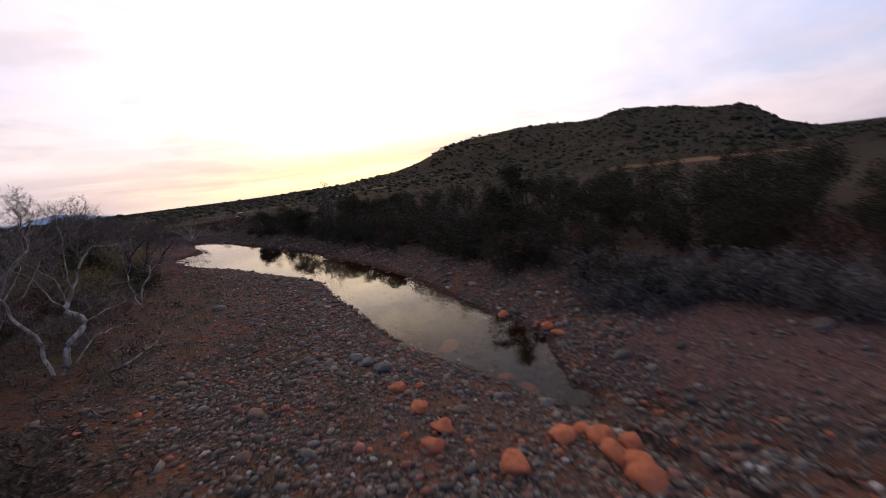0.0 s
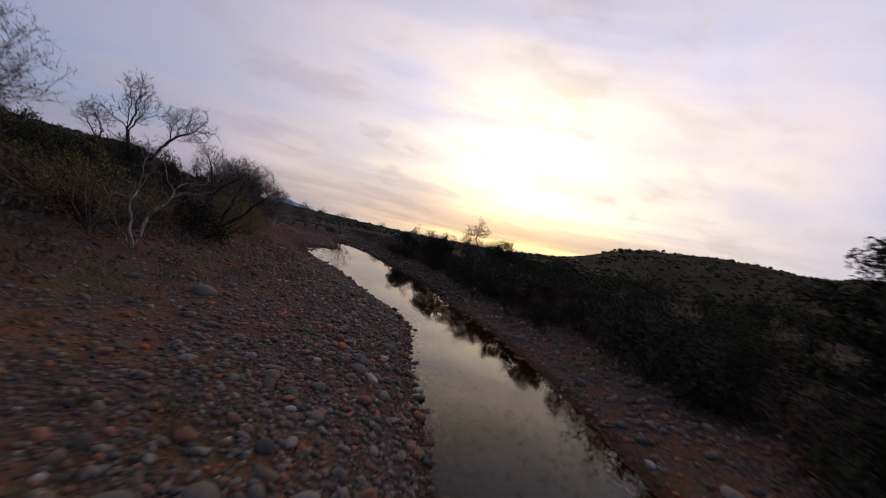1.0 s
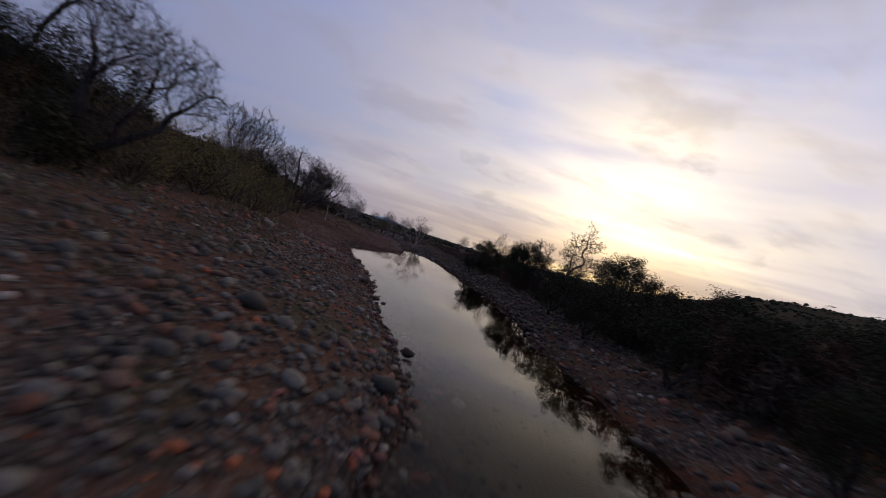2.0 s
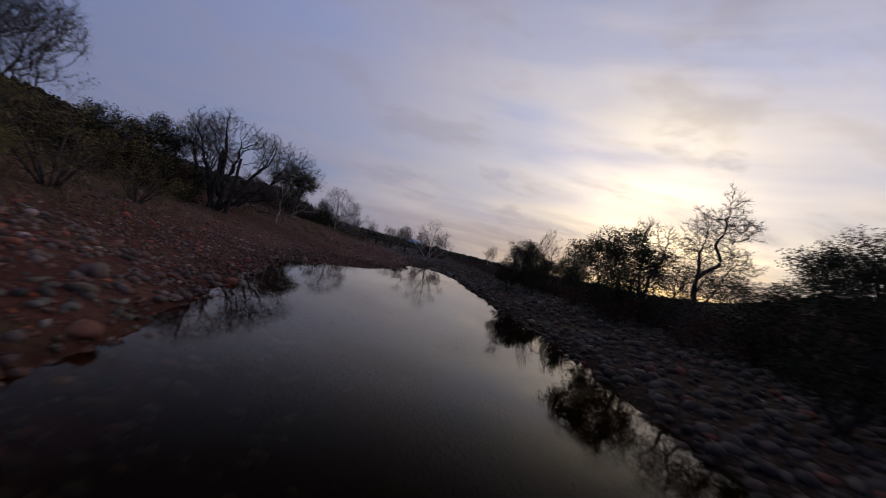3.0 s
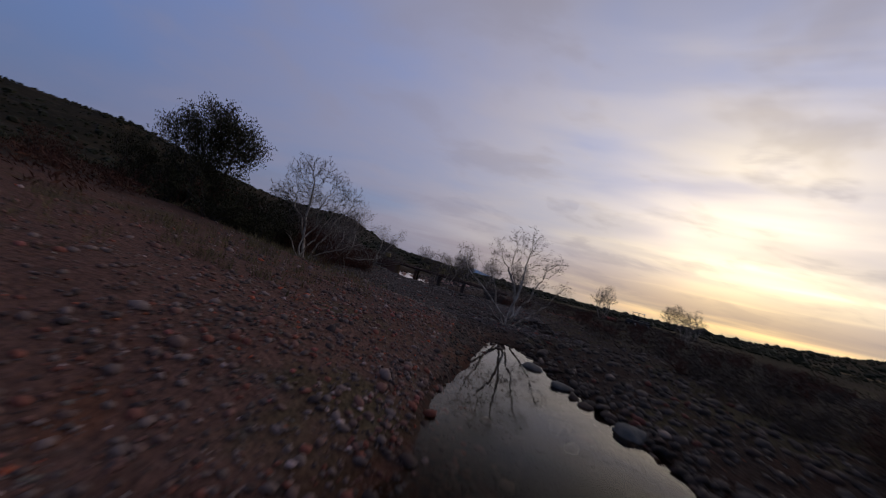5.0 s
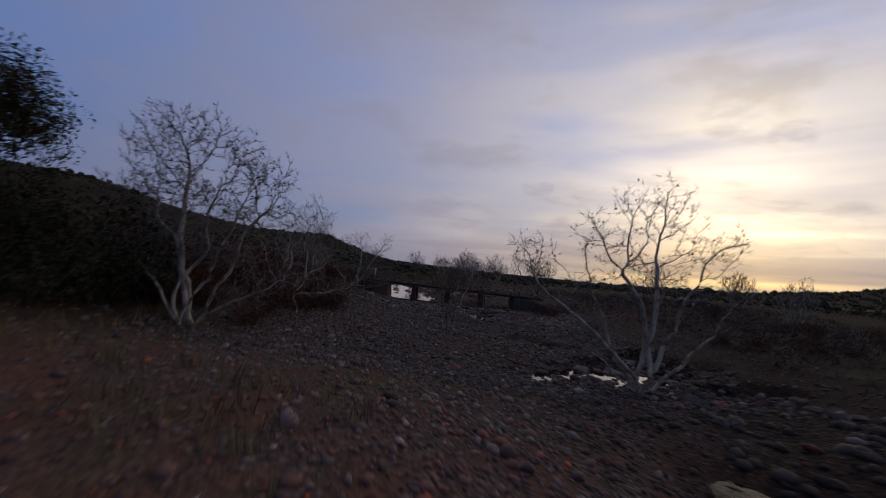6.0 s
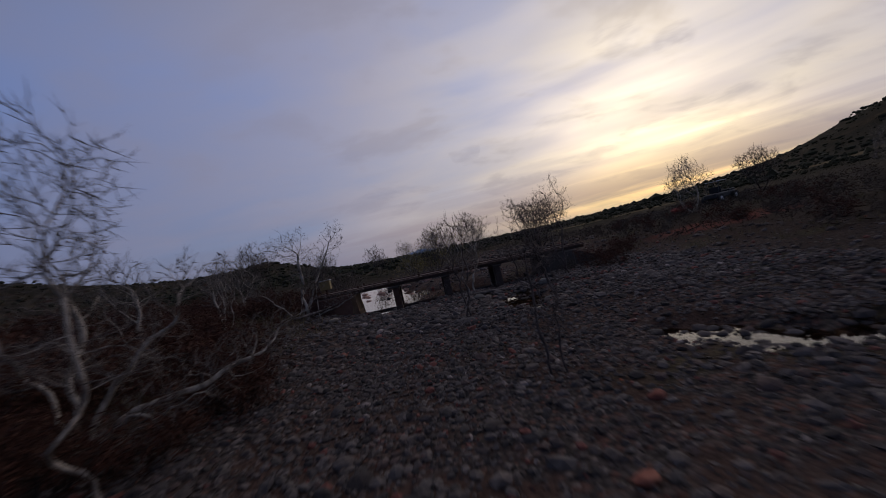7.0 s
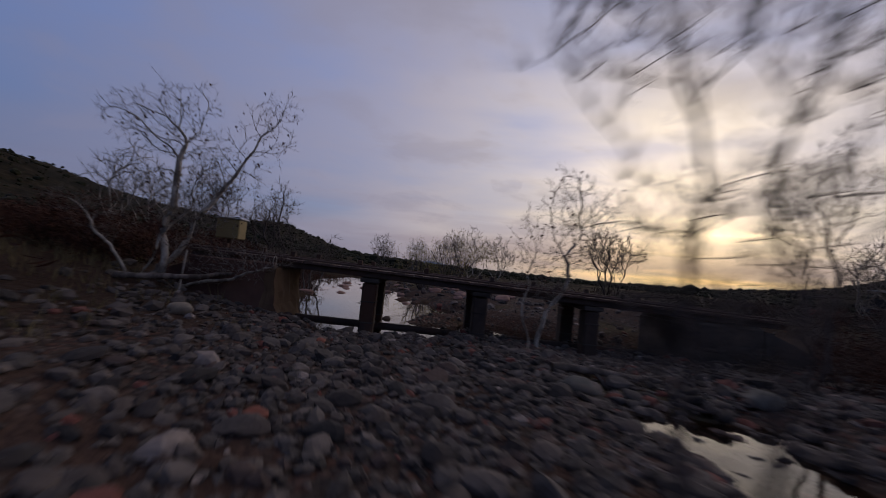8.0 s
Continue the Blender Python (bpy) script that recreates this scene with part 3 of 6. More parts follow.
def turns(count, r):
    """Random turns, mostly about the upright axis."""
    a, b, c = r.uniform(0, 2 * np.pi, count), r.normal(0, 0.25, count), r.normal(0, 0.25, count)
    ca, sa, cb, sb, cc, sc = np.cos(a), np.sin(a), np.cos(b), np.sin(b), np.cos(c), np.sin(c)
    o, z = np.ones(count), np.zeros(count)
    A = np.stack([ca, -sa, z, sa, ca, z, z, z, o], -1).reshape(-1, 3, 3)
    B = np.stack([o, z, z, z, cb, -sb, z, sb, cb], -1).reshape(-1, 3, 3)
    C = np.stack([cc, z, sc, z, o, z, -sc, z, cc], -1).reshape(-1, 3, 3)
    return A @ B @ C


def bed_density(x, y):
    """How thickly stones lie, 0 to 1."""
    lo, hi = np.interp(y, LEFT[:, 0], LEFT[:, 1]), np.interp(y, RIGHT[:, 0], RIGHT[:, 1])
    dl, dr = lo - x, x - hi
    left = np.interp(dl, [-2.5, -0.8, 0, 3, 4.2, 5.5, 7, 9, 13], [0.12, 0.5, 1, 1, 0.66, 0.3, 0.17, 0.14, 0.0])
    left = np.where(y < 18, np.maximum(left, np.interp(dl, [0, 6.5, 9.5, 12.5], [0, 1.0, 0.55, 0.1]) * (dl > 0) * (1 - smoothstep(12, 18, y))), left)
    right = np.interp(dr, [-2.5, -0.8, 0, 3.5, 5.5, 8], [0.12, 0.6, 1, 0.95, 0.3, 0.0])
    shoal = smoothstep(49, 55, y) * (1 - smoothstep(60, 64, y))
    left = np.where(dl < 0, left + shoal * np.interp(dl, [-2.6, -1.6, 0], [0.1, 0.5, 0.0]), left)
    muddy = smoothstep(33, 38, y) * (1 - smoothstep(46, 52, y)) * smoothstep(-0.2, 0.5, dl) * (1 - smoothstep(2.6, 3.8, dl))
    left = left * (1 - 0.4 * muddy)
    main = np.where(x < (lo + hi) / 2, left, right)
    main = main * np.where(x < (lo + hi) / 2, 1 - 0.15 * smoothstep(46, 52, y) * (1 - smoothstep(62, 66, y)), 1.0)
    main = np.where(y < 5, np.interp(x, [-4, 0, 3, 10.2, 12.2, 17], [0.1, 0.7, 1, 1, 0.22, 0.05]), main)
    low = np.interp(x, [2, 5.5, 8.0, 20, 23, 28], [0, 0.25, 1, 1, 0.5, 0])
    late = smoothstep(93, 96, y) * (x < 12)
    low = low * (1 - late) + late * np.interp(x, [4.0, 6.0, 8.0, 9.8], [0, 0.2, 0.5, 0.95])
    past = smoothstep(80, 85, y)
    for px, py, a, b, turn in POOLS[:8]:
        c, s = math.cos(turn), math.sin(turn)
        u, v = ((x - px) * c + (y - py) * s) / a, (-(x - px) * s + (y - py) * c) / b
        low = low * (1 - 0.45 * (np.sqrt(u * u + v * v) < 0.95))
    patch = np.clip(0.8 + 0.55 * waves(x * 0.32 + 2, y * 0.32), 0.36, 1.0)
    return (main * (1 - past) + low * past) * patch


def scatter(count, x0, x1, y0, y1, seed):
    r = np.random.default_rng(seed)
    x, y = r.uniform(x0, x1, count), r.uniform(y0, y1, count)
    keep = r.uniform(size=count) < bed_density(x, y)
    return x[keep], y[keep]


def stone_field(name, x, y, size, shapes, faces, seed, mat, label, sink=0.36, smooth=True):
    r = np.random.default_rng(seed)
    k = len(x)
    sc = size[:, None] * np.stack([r.uniform(0.8, 1.35, k), r.uniform(0.7, 1.1, k), r.uniform(0.45, 0.75, k)], -1)
    pick = r.integers(0, len(shapes), k)
    v = np.stack(shapes)[pick] * sc[:, None, :]
    v = np.einsum("kij,kvj->kvi", turns(k, r), v)
    z = height(x, y) + sc[:, 2] * (1 - 2 * sink) * 0.9
    v += np.stack([x, y, z], -1)[:, None, :]
    f = faces[None] + (np.arange(k) * v.shape[1])[:, None, None]
    ob = new(name, quick_mesh(name, v.reshape(-1, 3), f.reshape(-1, 3), mat, smooth))
    return tagged(ob, label, "stones", kind="stuff")


areas = [(-3, 14.5, 4, 46, 62000, 0.052), (-1, 17.5, 46, 84, 54000, 0.043), (13, 25, 4, 84, 24000, 0.066), (-1, 19, -6, 6, 17000, 0.058), (1, 12, 0, 16, 10000, 0.042), (5.5, 20.5, 83, 104, 62000, 0.045), (2, 25, 82, 110, 12000, 0.045), (-2, 7, 93, 106, 11000, 0.06), (-6, 24, 110, 140, 2600, 0.14)]
big_x, big_y, big_s = [], [], []
r = np.random.default_rng(11)
for x0, x1, y0, y1, count, size in areas:
    x, y = scatter(count, x0, x1, y0, y1, int(count + y0))
    # the stones grow coarser towards the bridge and along the far bank
    coarse = smoothstep(93, 98, y) if y0 >= 82 else smoothstep(32, 40, y) * (1 - 0.5 * smoothstep(52, 62, y)) if x0 == 13 else np.zeros(len(x))
    wet = (x0 == 13) & (x < np.interp(y, RIGHT[:, 0], RIGHT[:, 1]) - 0.5)
    keep = (r.uniform(size=len(x)) > (0.5 if y0 >= 82 else 0.1) * coarse) & ~((coarse > 0.05) & wet)
    x, y, coarse = x[keep], y[keep], coarse[keep]
    big_x.append(x)
    big_y.append(y)
    big_s.append(np.clip(r.lognormal(math.log(size), 0.46 if y0 < 40 else 0.38, len(x)), 0.024, 0.30 if y0 < 40 else 0.14) * (1 + (0.5 if y0 >= 82 else 0.6) * coarse))
big_x, big_y, big_s = np.concatenate(big_x), np.concatenate(big_y), np.concatenate(big_s)
big_s = np.where((big_x > 15) & (big_y > 36) & (big_y < 82), np.minimum(big_s, 0.17), big_s)
edge = np.interp(big_y, LEFT[:, 0], LEFT[:, 1])
near = (big_x > edge - 2.8) & (big_x < edge + 0.6) & (big_y > 18.5) & (big_y < 27.5) & (big_s > 0.065)
chosen = np.flatnonzero(near)[:290]
rest = np.ones(len(big_x), bool)
rest[chosen] = False
# fuller shapes for the larger stones, most of all close under the flight line
close = ((((big_x > edge - 5) & (big_x < edge + 1) & (big_y > 8) & (big_y < 46)) | ((big_x > 7.5) & (big_x < 15) & (big_y > 84) & (big_y < 101))) & (big_s > 0.13)) | ((big_s > 0.2) & (big_y < 82)) | (big_s > 0.3)
small = ~close & (big_s < np.where((big_y > 6) & (big_y < 40), 0.062, 0.066))
for pick, shapes, faces, seed in ((rest & close, SHAPES2, FACE2, 5), (rest & ~close & ~small, SHAPES1, FACE1, 8), (rest & small, SHAPES0, FACE0, 9)):
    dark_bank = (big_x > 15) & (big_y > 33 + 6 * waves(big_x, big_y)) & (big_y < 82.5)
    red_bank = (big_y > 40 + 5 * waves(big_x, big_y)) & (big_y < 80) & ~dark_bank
    for here, mat, label in ((red_bank, M_STONE_RED, "small reddish and purple cobbles on the lower bank"), ((big_y < 82.5) & ~dark_bank & ~red_bank, M_STONE, "rounded grey, purple and rust river cobbles along the creek"), (dark_bank, M_STONE_SHADED, "cobbles along the far bank, darkened as if in shade"), (big_y >= 82.5, M_STONE_BAR, "dark grey basalt cobbles of the dry bar by the bridge")):
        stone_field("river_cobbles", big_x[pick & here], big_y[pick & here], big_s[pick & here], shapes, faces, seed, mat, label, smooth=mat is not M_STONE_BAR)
x, y = scatter(34000, -1, 25, -5, 110, 77)
stone_field("river_pebbles", x, y, np.random.default_rng(3).uniform(0.022, 0.045, len(x)), SHAPES0, FACE0, 6, M_STONE, "small mixed river pebbles filling the gaps between cobbles")

# stones standing out of the shallows along the near shore
r = np.random.default_rng(17)
y = np.concatenate([r.uniform(44, 72, 1500), r.uniform(12, 40, 700)])
x = np.interp(y, LEFT[:, 0], LEFT[:, 1]) + np.where(y > 42, r.uniform(-0.8, 2.2, len(y)), r.uniform(-0.5, 1.1, len(y)))
stone_field("shore_cobbles", x, y, np.clip(r.lognormal(math.log(0.055), 0.45, len(x)), 0.03, 0.16), SHAPES1, FACE1, 14, M_STONE_RED, "wet cobbles standing out of the shallows", 0.25)

y = r.uniform(60, 80, 520)
x = np.interp(y, RIGHT[:, 0], RIGHT[:, 1]) + r.uniform(-1.5, 0.5, len(y))
stone_field("edge_cobbles", x, y, np.clip(r.lognormal(math.log(0.1), 0.4, len(x)), 0.05, 0.22), SHAPES2, FACE2, 15, M_STONE_SHADED, "cobbles in the water's far edge, darkened as if in shade", 0.22)

r = np.random.default_rng(19)
px, py, ps = [], [], []
for cx, cy, a, b, turn in POOLS[:8]:
    k = int(75 * a * b) + 10
    u, q = r.uniform(0, 2 * np.pi, k), np.sqrt(r.uniform(0.05, 1.1, k))
    du, dv = np.cos(u) * q * a, np.sin(u) * q * b
    px.append(cx + du * math.cos(turn) - dv * math.sin(turn))
    py.append(cy + du * math.sin(turn) + dv * math.cos(turn))
    ps.append(r.uniform(0.05, 0.19, k) if a > 2 else r.uniform(0.05, 0.15, k))
stone_field("pool_cobbles", np.concatenate(px), np.concatenate(py), np.concatenate(ps), SHAPES2, FACE2, 12, M_STONE_BAR, "dark wet cobbles standing out of the shallow side pools", 0.2)


def boulder(x, y, size, mat, label, seed, flat=0.62, long=1.15):
    bm = bmesh.new()
    bmesh.ops.create_icosphere(bm, subdivisions=3, radius=1.0)
    v = stone_shape(np.array([p.co[:] for p in bm.verts]), seed, 0.30)
    rr = np.random.default_rng(seed)
    for p, q in zip(bm.verts, v):
        q = q * (1 + 0.05 * noise.noise(Vector(q) * 4))
        p.co = (q[0] * size * long, q[1] * size * 0.9, q[2] * size * flat)
    for f in bm.faces:
        f.smooth = True
    ob = part("boulder", bm, mat, None)
    ob.matrix_world = pose(x, y, ground_z(x, y) + size * flat * 0.45, rr.uniform(-8, 8), rr.uniform(-8, 8), rr.uniform(0, 360))
    return tagged(ob, label, "boulder", "boulders in the creek bed")


RED_LABEL = "orange-red sandstone boulder lying among grey cobbles"
for i, (x, y, s) in enumerate([(5.28, 6.4, 0.27), (4.58, 6.05, 0.27), (5.9, 8.85, 0.24), (5.53, 7.5, 0.24), (7.64, 4.2, 0.22), (7.5, 3.7, 0.38), (7.07, 3.25, 0.36), (6.9, 4.3, 0.34),
                               (7.1, 2.8, 0.36), (6.75, 2.4, 0.4), (5.2, 4.4, 0.32), (7.85, 3.2, 0.3), (12.5, 7.55, 0.22), (13.5, 10.9, 0.24), (13.0, 8.25, 0.28), (6.4, 8.5, 0.14),
                               (-0.87, 13.0, 0.2), (7.36, 17.4, 0.16), (4.17, 19.85, 0.16), (10.06, 21.0, 0.2), (8.6, 22.3, 0.2), (8.6, 20.9, 0.2), (11.7, 24.65, 0.17), (7.66, 25.1, 0.18), (13.0, 26.05, 0.2),
                               (13.4, 88.95, 0.17), (12.45, 87.6, 0.18), (8.6, 94.85, 0.17), (9.6, 98.15, 0.17), (9.25, 99.35, 0.15), (9.3, 101.2, 0.15), (14.3, 67.2, 0.16)]):
    boulder(x, y, s if y < 15 else s * 0.62, M_RED if y < 12 else M_RUST, RED_LABEL, 100 + i)
for i, (x, y, s) in enumerate([(9.07, 6.8, 0.5), (9.4, 7.85, 0.42), (8.9, 9.05, 0.3), (10.25, 11.25, 0.45)]):
    b = boulder(x, y, s, M_RED, "orange-red sandstone slab under shallow creek water", 140 + i, 0.3)
    b.location.z = -0.2
for i, (x, y, s) in enumerate([(6.4, 10.35, 0.30), (6.45, 11.25, 0.27), (9.3, 9.8, 0.14), (8.4, 5.6, 0.25), (10.55, 22.3, 0.24), (9.31, 20.45, 0.2), (6.4, 11.9, 0.28), (18.1, 63.1, 0.26), (18.25, 64.0, 0.22), (17.6, 64.75, 0.16),
                               (18.4, 69.4, 0.3), (17.9, 72.9, 0.26), (18.0, 72.0, 0.2), (19.2, 72.5, 0.36), (17.9, 77.0, 0.36), (18.4, 75.4, 0.34), (17.4, 78.6, 0.3), (14.17, 29.1, 0.16), (14.9, 97.3, 0.2), (13.0, 99.9, 0.22), (15.7, 100.2, 0.26), (14.5, 98.6, 0.13),
                               (17.9, 87.0, 0.26), (17.0, 85.7, 0.22), (16.9, 86.9, 0.25), (18.6, 86.2, 0.2), (17.5, 87.4, 0.18), (16.4, 85.9, 0.2), (19.2, 88.9, 0.22), (19.5, 87.9, 0.2)]):
    boulder(x, y, s, M_GREY, "dark grey basalt boulder at the water's edge", 160 + i)
r = np.random.default_rng(23)
for i in range(34):
    x, y = r.uniform(4.5, 15), r.uniform(112.5, 124)
    boulder(x, y, r.uniform(0.16, 0.42), M_PINK, "pinkish sandstone boulder on the bar beyond the bridge", 240 + i, 0.5)
boulder(7.0, 101.3, 0.2, M_PALE_STONE, "pale tan boulder on the gravel near the bridge", 190)

# ---------- trees ----------
def tubes(paths, sides):
    """Tapered tubes along paths of (points, radii)."""
    V, F, base = [], [], 0
    ring = np.linspace(0, 2 * np.pi, sides, endpoint=False)
    for pts, rad in paths:
        pts, rad = np.asarray(pts), np.asarray(rad)
        d = np.gradient(pts, axis=0)
        d /= np.linalg.norm(d, axis=1, keepdims=True) + 1e-9
        ref = np.where(np.abs(d[:, 2:3]) > 0.9, [[1.0, 0, 0]], [[0, 0, 1.0]])
        a = np.cross(d, ref)
        a /= np.linalg.norm(a, axis=1, keepdims=True) + 1e-9
        b = np.cross(d, a)
        v = pts[:, None] + rad[:, None, None] * (np.cos(ring)[None, :, None] * a[:, None] + np.sin(ring)[None, :, None] * b[:, None])
        k = len(pts)
        i = np.arange(k * sides).reshape(k, sides) + base
        j = np.roll(i, -1, axis=1)
        q = np.stack([i[:-1], j[:-1], j[1:], i[1:]], -1).reshape(-1, 4)
        V.append(v.reshape(-1, 3))
        F.append(q)
        base += k * sides
    return np.concatenate(V), np.concatenate(F)


def limb(r, start, way, length, radius, crook, rise, count=6, taper=0.25):
    """A crooked limb: its points, directions and radii."""
    p, d = np.array(start, float), np.array(way, float)
    d /= np.linalg.norm(d)
    pts, dirs = [p.copy()], [d.copy()]
    for _ in range(count - 1):
        d = d + r.normal(0, crook, 3) + np.array([0, 0, rise])
        d /= np.linalg.norm(d)
        p = p + d * length / (count - 1)
        pts.append(p.copy())
        dirs.append(d.copy())
    return np.array(pts), np.array(dirs), radius * np.linspace(1, taper, count)


def grow(r, stems, levels, crook=0.16):
    """Branches by level, from the stems on. A level is (branches a limb, length share, radius share, spread, rise, first place)."""
    out = [stems]
    for per, long, thick, spread, rise, first in levels:
        made = []
        for pts, dirs, rad in out[-1]:
            total = np.linalg.norm(np.diff(pts, axis=0), axis=1).sum()
            number = max(1, int(round(per * r.uniform(0.75, 1.25))))
            for u in np.clip(np.linspace(first, 1.0, number) + r.normal(0, 0.05, number), first, 1.0):
                f = u * (len(pts) - 1)
                i = min(int(f), len(pts) - 2)
                p = pts[i] + (pts[i + 1] - pts[i]) * (f - i)
                d = dirs[i] + r.normal(0, spread, 3)
                here = rad[i] + (rad[i + 1] - rad[i]) * (f - i)
                made.append(limb(r, p, d, total * long * r.uniform(0.6, 1.2) * (1.15 - 0.45 * u), max(here * thick, 0.0035), crook, rise, 5, 0.3))
        out.append(made)
    return out


def colonise(r, stems, lobes, points, step, kill, wander=0.25, most=2600, reach=1.3, bend=1.0):
    """Grow a tree from given stems into a crown filled with places to reach. Returns nodes and their parents."""
    nodes, parents, dirs = [], [], []
    for foot, top in stems:
        foot, top = np.array(foot, float), np.array(top, float)
        count = max(3, int(np.linalg.norm(top - foot) / step))
        bends = [r.normal(0, 0.045 * bend, 3) * np.linalg.norm(top - foot) / (q + 1) ** 0.75 for q in range(5)]
        last = -1
        for i in range(count + 1):
            u = i / count
            p = foot + (top - foot) * u + sum(b * math.sin(u * math.pi * (q + 1)) for q, b in enumerate(bends)) + r.normal(0, 0.02, 3)
            nodes.append(p)
            dirs.append((top - foot) / np.linalg.norm(top - foot))
            parents.append(last)
            last = len(nodes) - 1
    cloud = []
    pieces = []
    for cx, cy, cz, a, b, c in lobes:
        pieces.append((cx, cy, cz, a * 0.9, b * 0.9, c * 0.9))
        for _ in range(5):
            d = r.normal(0, 1, 3)
            d *= r.uniform(0.4, 0.8) / np.linalg.norm(d)
            q = r.uniform(0.3, 0.5)
            pieces.append((cx + d[0] * a, cy + d[1] * b, cz + d[2] * c, a * q, b * q, c * q))
    lobes = pieces
    volume = np.array([a * b * c for _, _, _, a, b, c in lobes]) ** 0.7
    for (cx, cy, cz, a, b, c), share in zip(lobes, volume / volume.sum()):
        k = max(4, int(points * share))
        d = r.normal(0, 1, (k, 3))
        d /= np.linalg.norm(d, axis=1, keepdims=True)
        cloud.append(np.array([cx, cy, cz]) + d * r.uniform(0, 1, (k, 1)) ** 0.6 * np.array([a, b, c]) * r.uniform(0.85, 1.12, (k, 1)))
    cloud = np.concatenate(cloud)
    P, D = np.array(nodes), np.array(dirs)
    par = list(parents)
    kids = np.zeros(len(P), int)
    for i in parents:
        if i >= 0:
            kids[i] += 1
    gap = np.linalg.norm(cloud[:, None] - P[None], axis=2)
    who, far = gap.argmin(1), gap.min(1)
    for turn in range(90):
        live = (far < reach + (2.2 if turn < 8 else 0.0)) & (kids[who] < 3)
        if not live.any() or len(P) > most:
            break
        pull = np.zeros_like(P)
        away = cloud[live] - P[who[live]]
        np.add.at(pull, who[live], away / (np.linalg.norm(away, axis=1, keepdims=True) + 1e-9))
        src = np.unique(who[live])
        d = pull[src]
        d /= np.linalg.norm(d, axis=1, keepdims=True) + 1e-9
        d = d + 0.55 * D[src] + r.normal(0, wander, d.shape)
        d /= np.linalg.norm(d, axis=1, keepdims=True) + 1e-9
        fresh = P[src] + d * step * r.uniform(0.75, 1.25, (len(src), 1))
        kids[src] += 1
        first = len(P)
        P, D = np.concatenate([P, fresh]), np.concatenate([D, d])
        kids = np.concatenate([kids, np.zeros(len(src), int)])
        par += list(src)
        gap = np.linalg.norm(cloud[:, None] - fresh[None], axis=2)
        best = gap.argmin(1)
        less = gap[np.arange(len(cloud)), best]
        closer = less < far
        who, far = np.where(closer, best + first, who), np.where(closer, less, far)
        keep = far > kill
        cloud, who, far = cloud[keep], who[keep], far[keep]
        if not len(cloud):
            break
    return P, np.array(par), D


def runs(P, par, trunk, tip):
    """Split a grown tree into continuous limbs, each with its points and radii."""
    n_all = len(P)
    load = np.zeros(n_all)
    for i in range(n_all - 1, -1, -1):
        load[i] = max(load[i], 1.0)
        if par[i] >= 0:
            load[par[i]] += load[i]
    load = load ** 0.64
    rad = tip + (trunk - tip) * (load - 1) / (load.max() - 1)
    children = [[] for _ in range(n_all)]
    for i, p in enumerate(par):
        if p >= 0:
            children[p].append(i)
    heads = [(i, None) for i in range(n_all) if par[i] < 0]
    out = []
    while heads:
        i, root = heads.pop()
        ids = [i]
        while children[ids[-1]]:
            c = sorted(children[ids[-1]], key=lambda q: -load[q])
            heads += [(q, ids[-1]) for q in c[1:]]
            ids.append(c[0])
        pts = P[([root] if root is not None else []) + ids].copy()
        q = np.concatenate([[rad[ids[0]]], rad[ids]]) if root is not None else rad[ids]
        if len(pts) > 3:
            pts[1:-1] = pts[1:-1] * 0.7 + (pts[:-2] + pts[2:]) * 0.15
        if len(pts) > 1:
            out.append((pts, q, root is None))
    return out, rad


def twig_ends(r, P, D, rad, per, length, rise=0.35, bound=0.02, coarse=1.0):
    """Fine twigs off every thin branch, straight and tapered."""
    thin = np.flatnonzero(rad < bound)
    i = np.repeat(thin, per)
    k = len(i)
    d = D[i] * 0.95 + r.normal(0, 0.46, (k, 3)) + np.array([0, 0, rise])
    d /= np.linalg.norm(d, axis=1, keepdims=True)
    a = np.cross(d, r.normal(0, 1, (k, 3)))
    a /= np.linalg.norm(a, axis=1, keepdims=True) + 1e-9
    b = np.cross(d, a)
    long = length * r.uniform(0.4, 1.6, (k, 1))
    foot, end = P[i], P[i] + d * long
    ring = [(math.cos(q), math.sin(q)) for q in (0, 2.094, 4.189)]
    w0 = 0.0046 * coarse
    v = np.stack([foot + w0 * (c * a + s * b) for c, s in ring] + [end], 1)
    sides = np.array([(0, 1, 3), (1, 2, 3), (2, 0, 3)])
    return v.reshape(-1, 3), (sides[None] + (np.arange(k) * 4)[:, None, None]).reshape(-1, 3)


def leaf_cloud(centres, r, per, spread, size, slim=0.45):
    """Small pointed leaves in clumps round the given places."""
    c = np.repeat(centres, per, axis=0)
    k = len(c)
    c = c + np.clip(r.normal(0, 1, (k, 3)), -1.5, 1.5) * spread
    a = r.normal(0, 1, (k, 3))
    a /= np.linalg.norm(a, axis=1, keepdims=True)
    b = np.cross(a, r.normal(0, 1, (k, 3)))
    b /= np.linalg.norm(b, axis=1, keepdims=True) + 1e-9
    s = size * r.uniform(0.6, 1.4, (k, 1))
    v = np.stack([c - a * s - b * s * slim * 0.8, c + b * s * slim * 1.2, c + a * s - b * s * slim * 0.3], 1)
    return v.reshape(-1, 3), np.arange(3 * k).reshape(-1, 3)


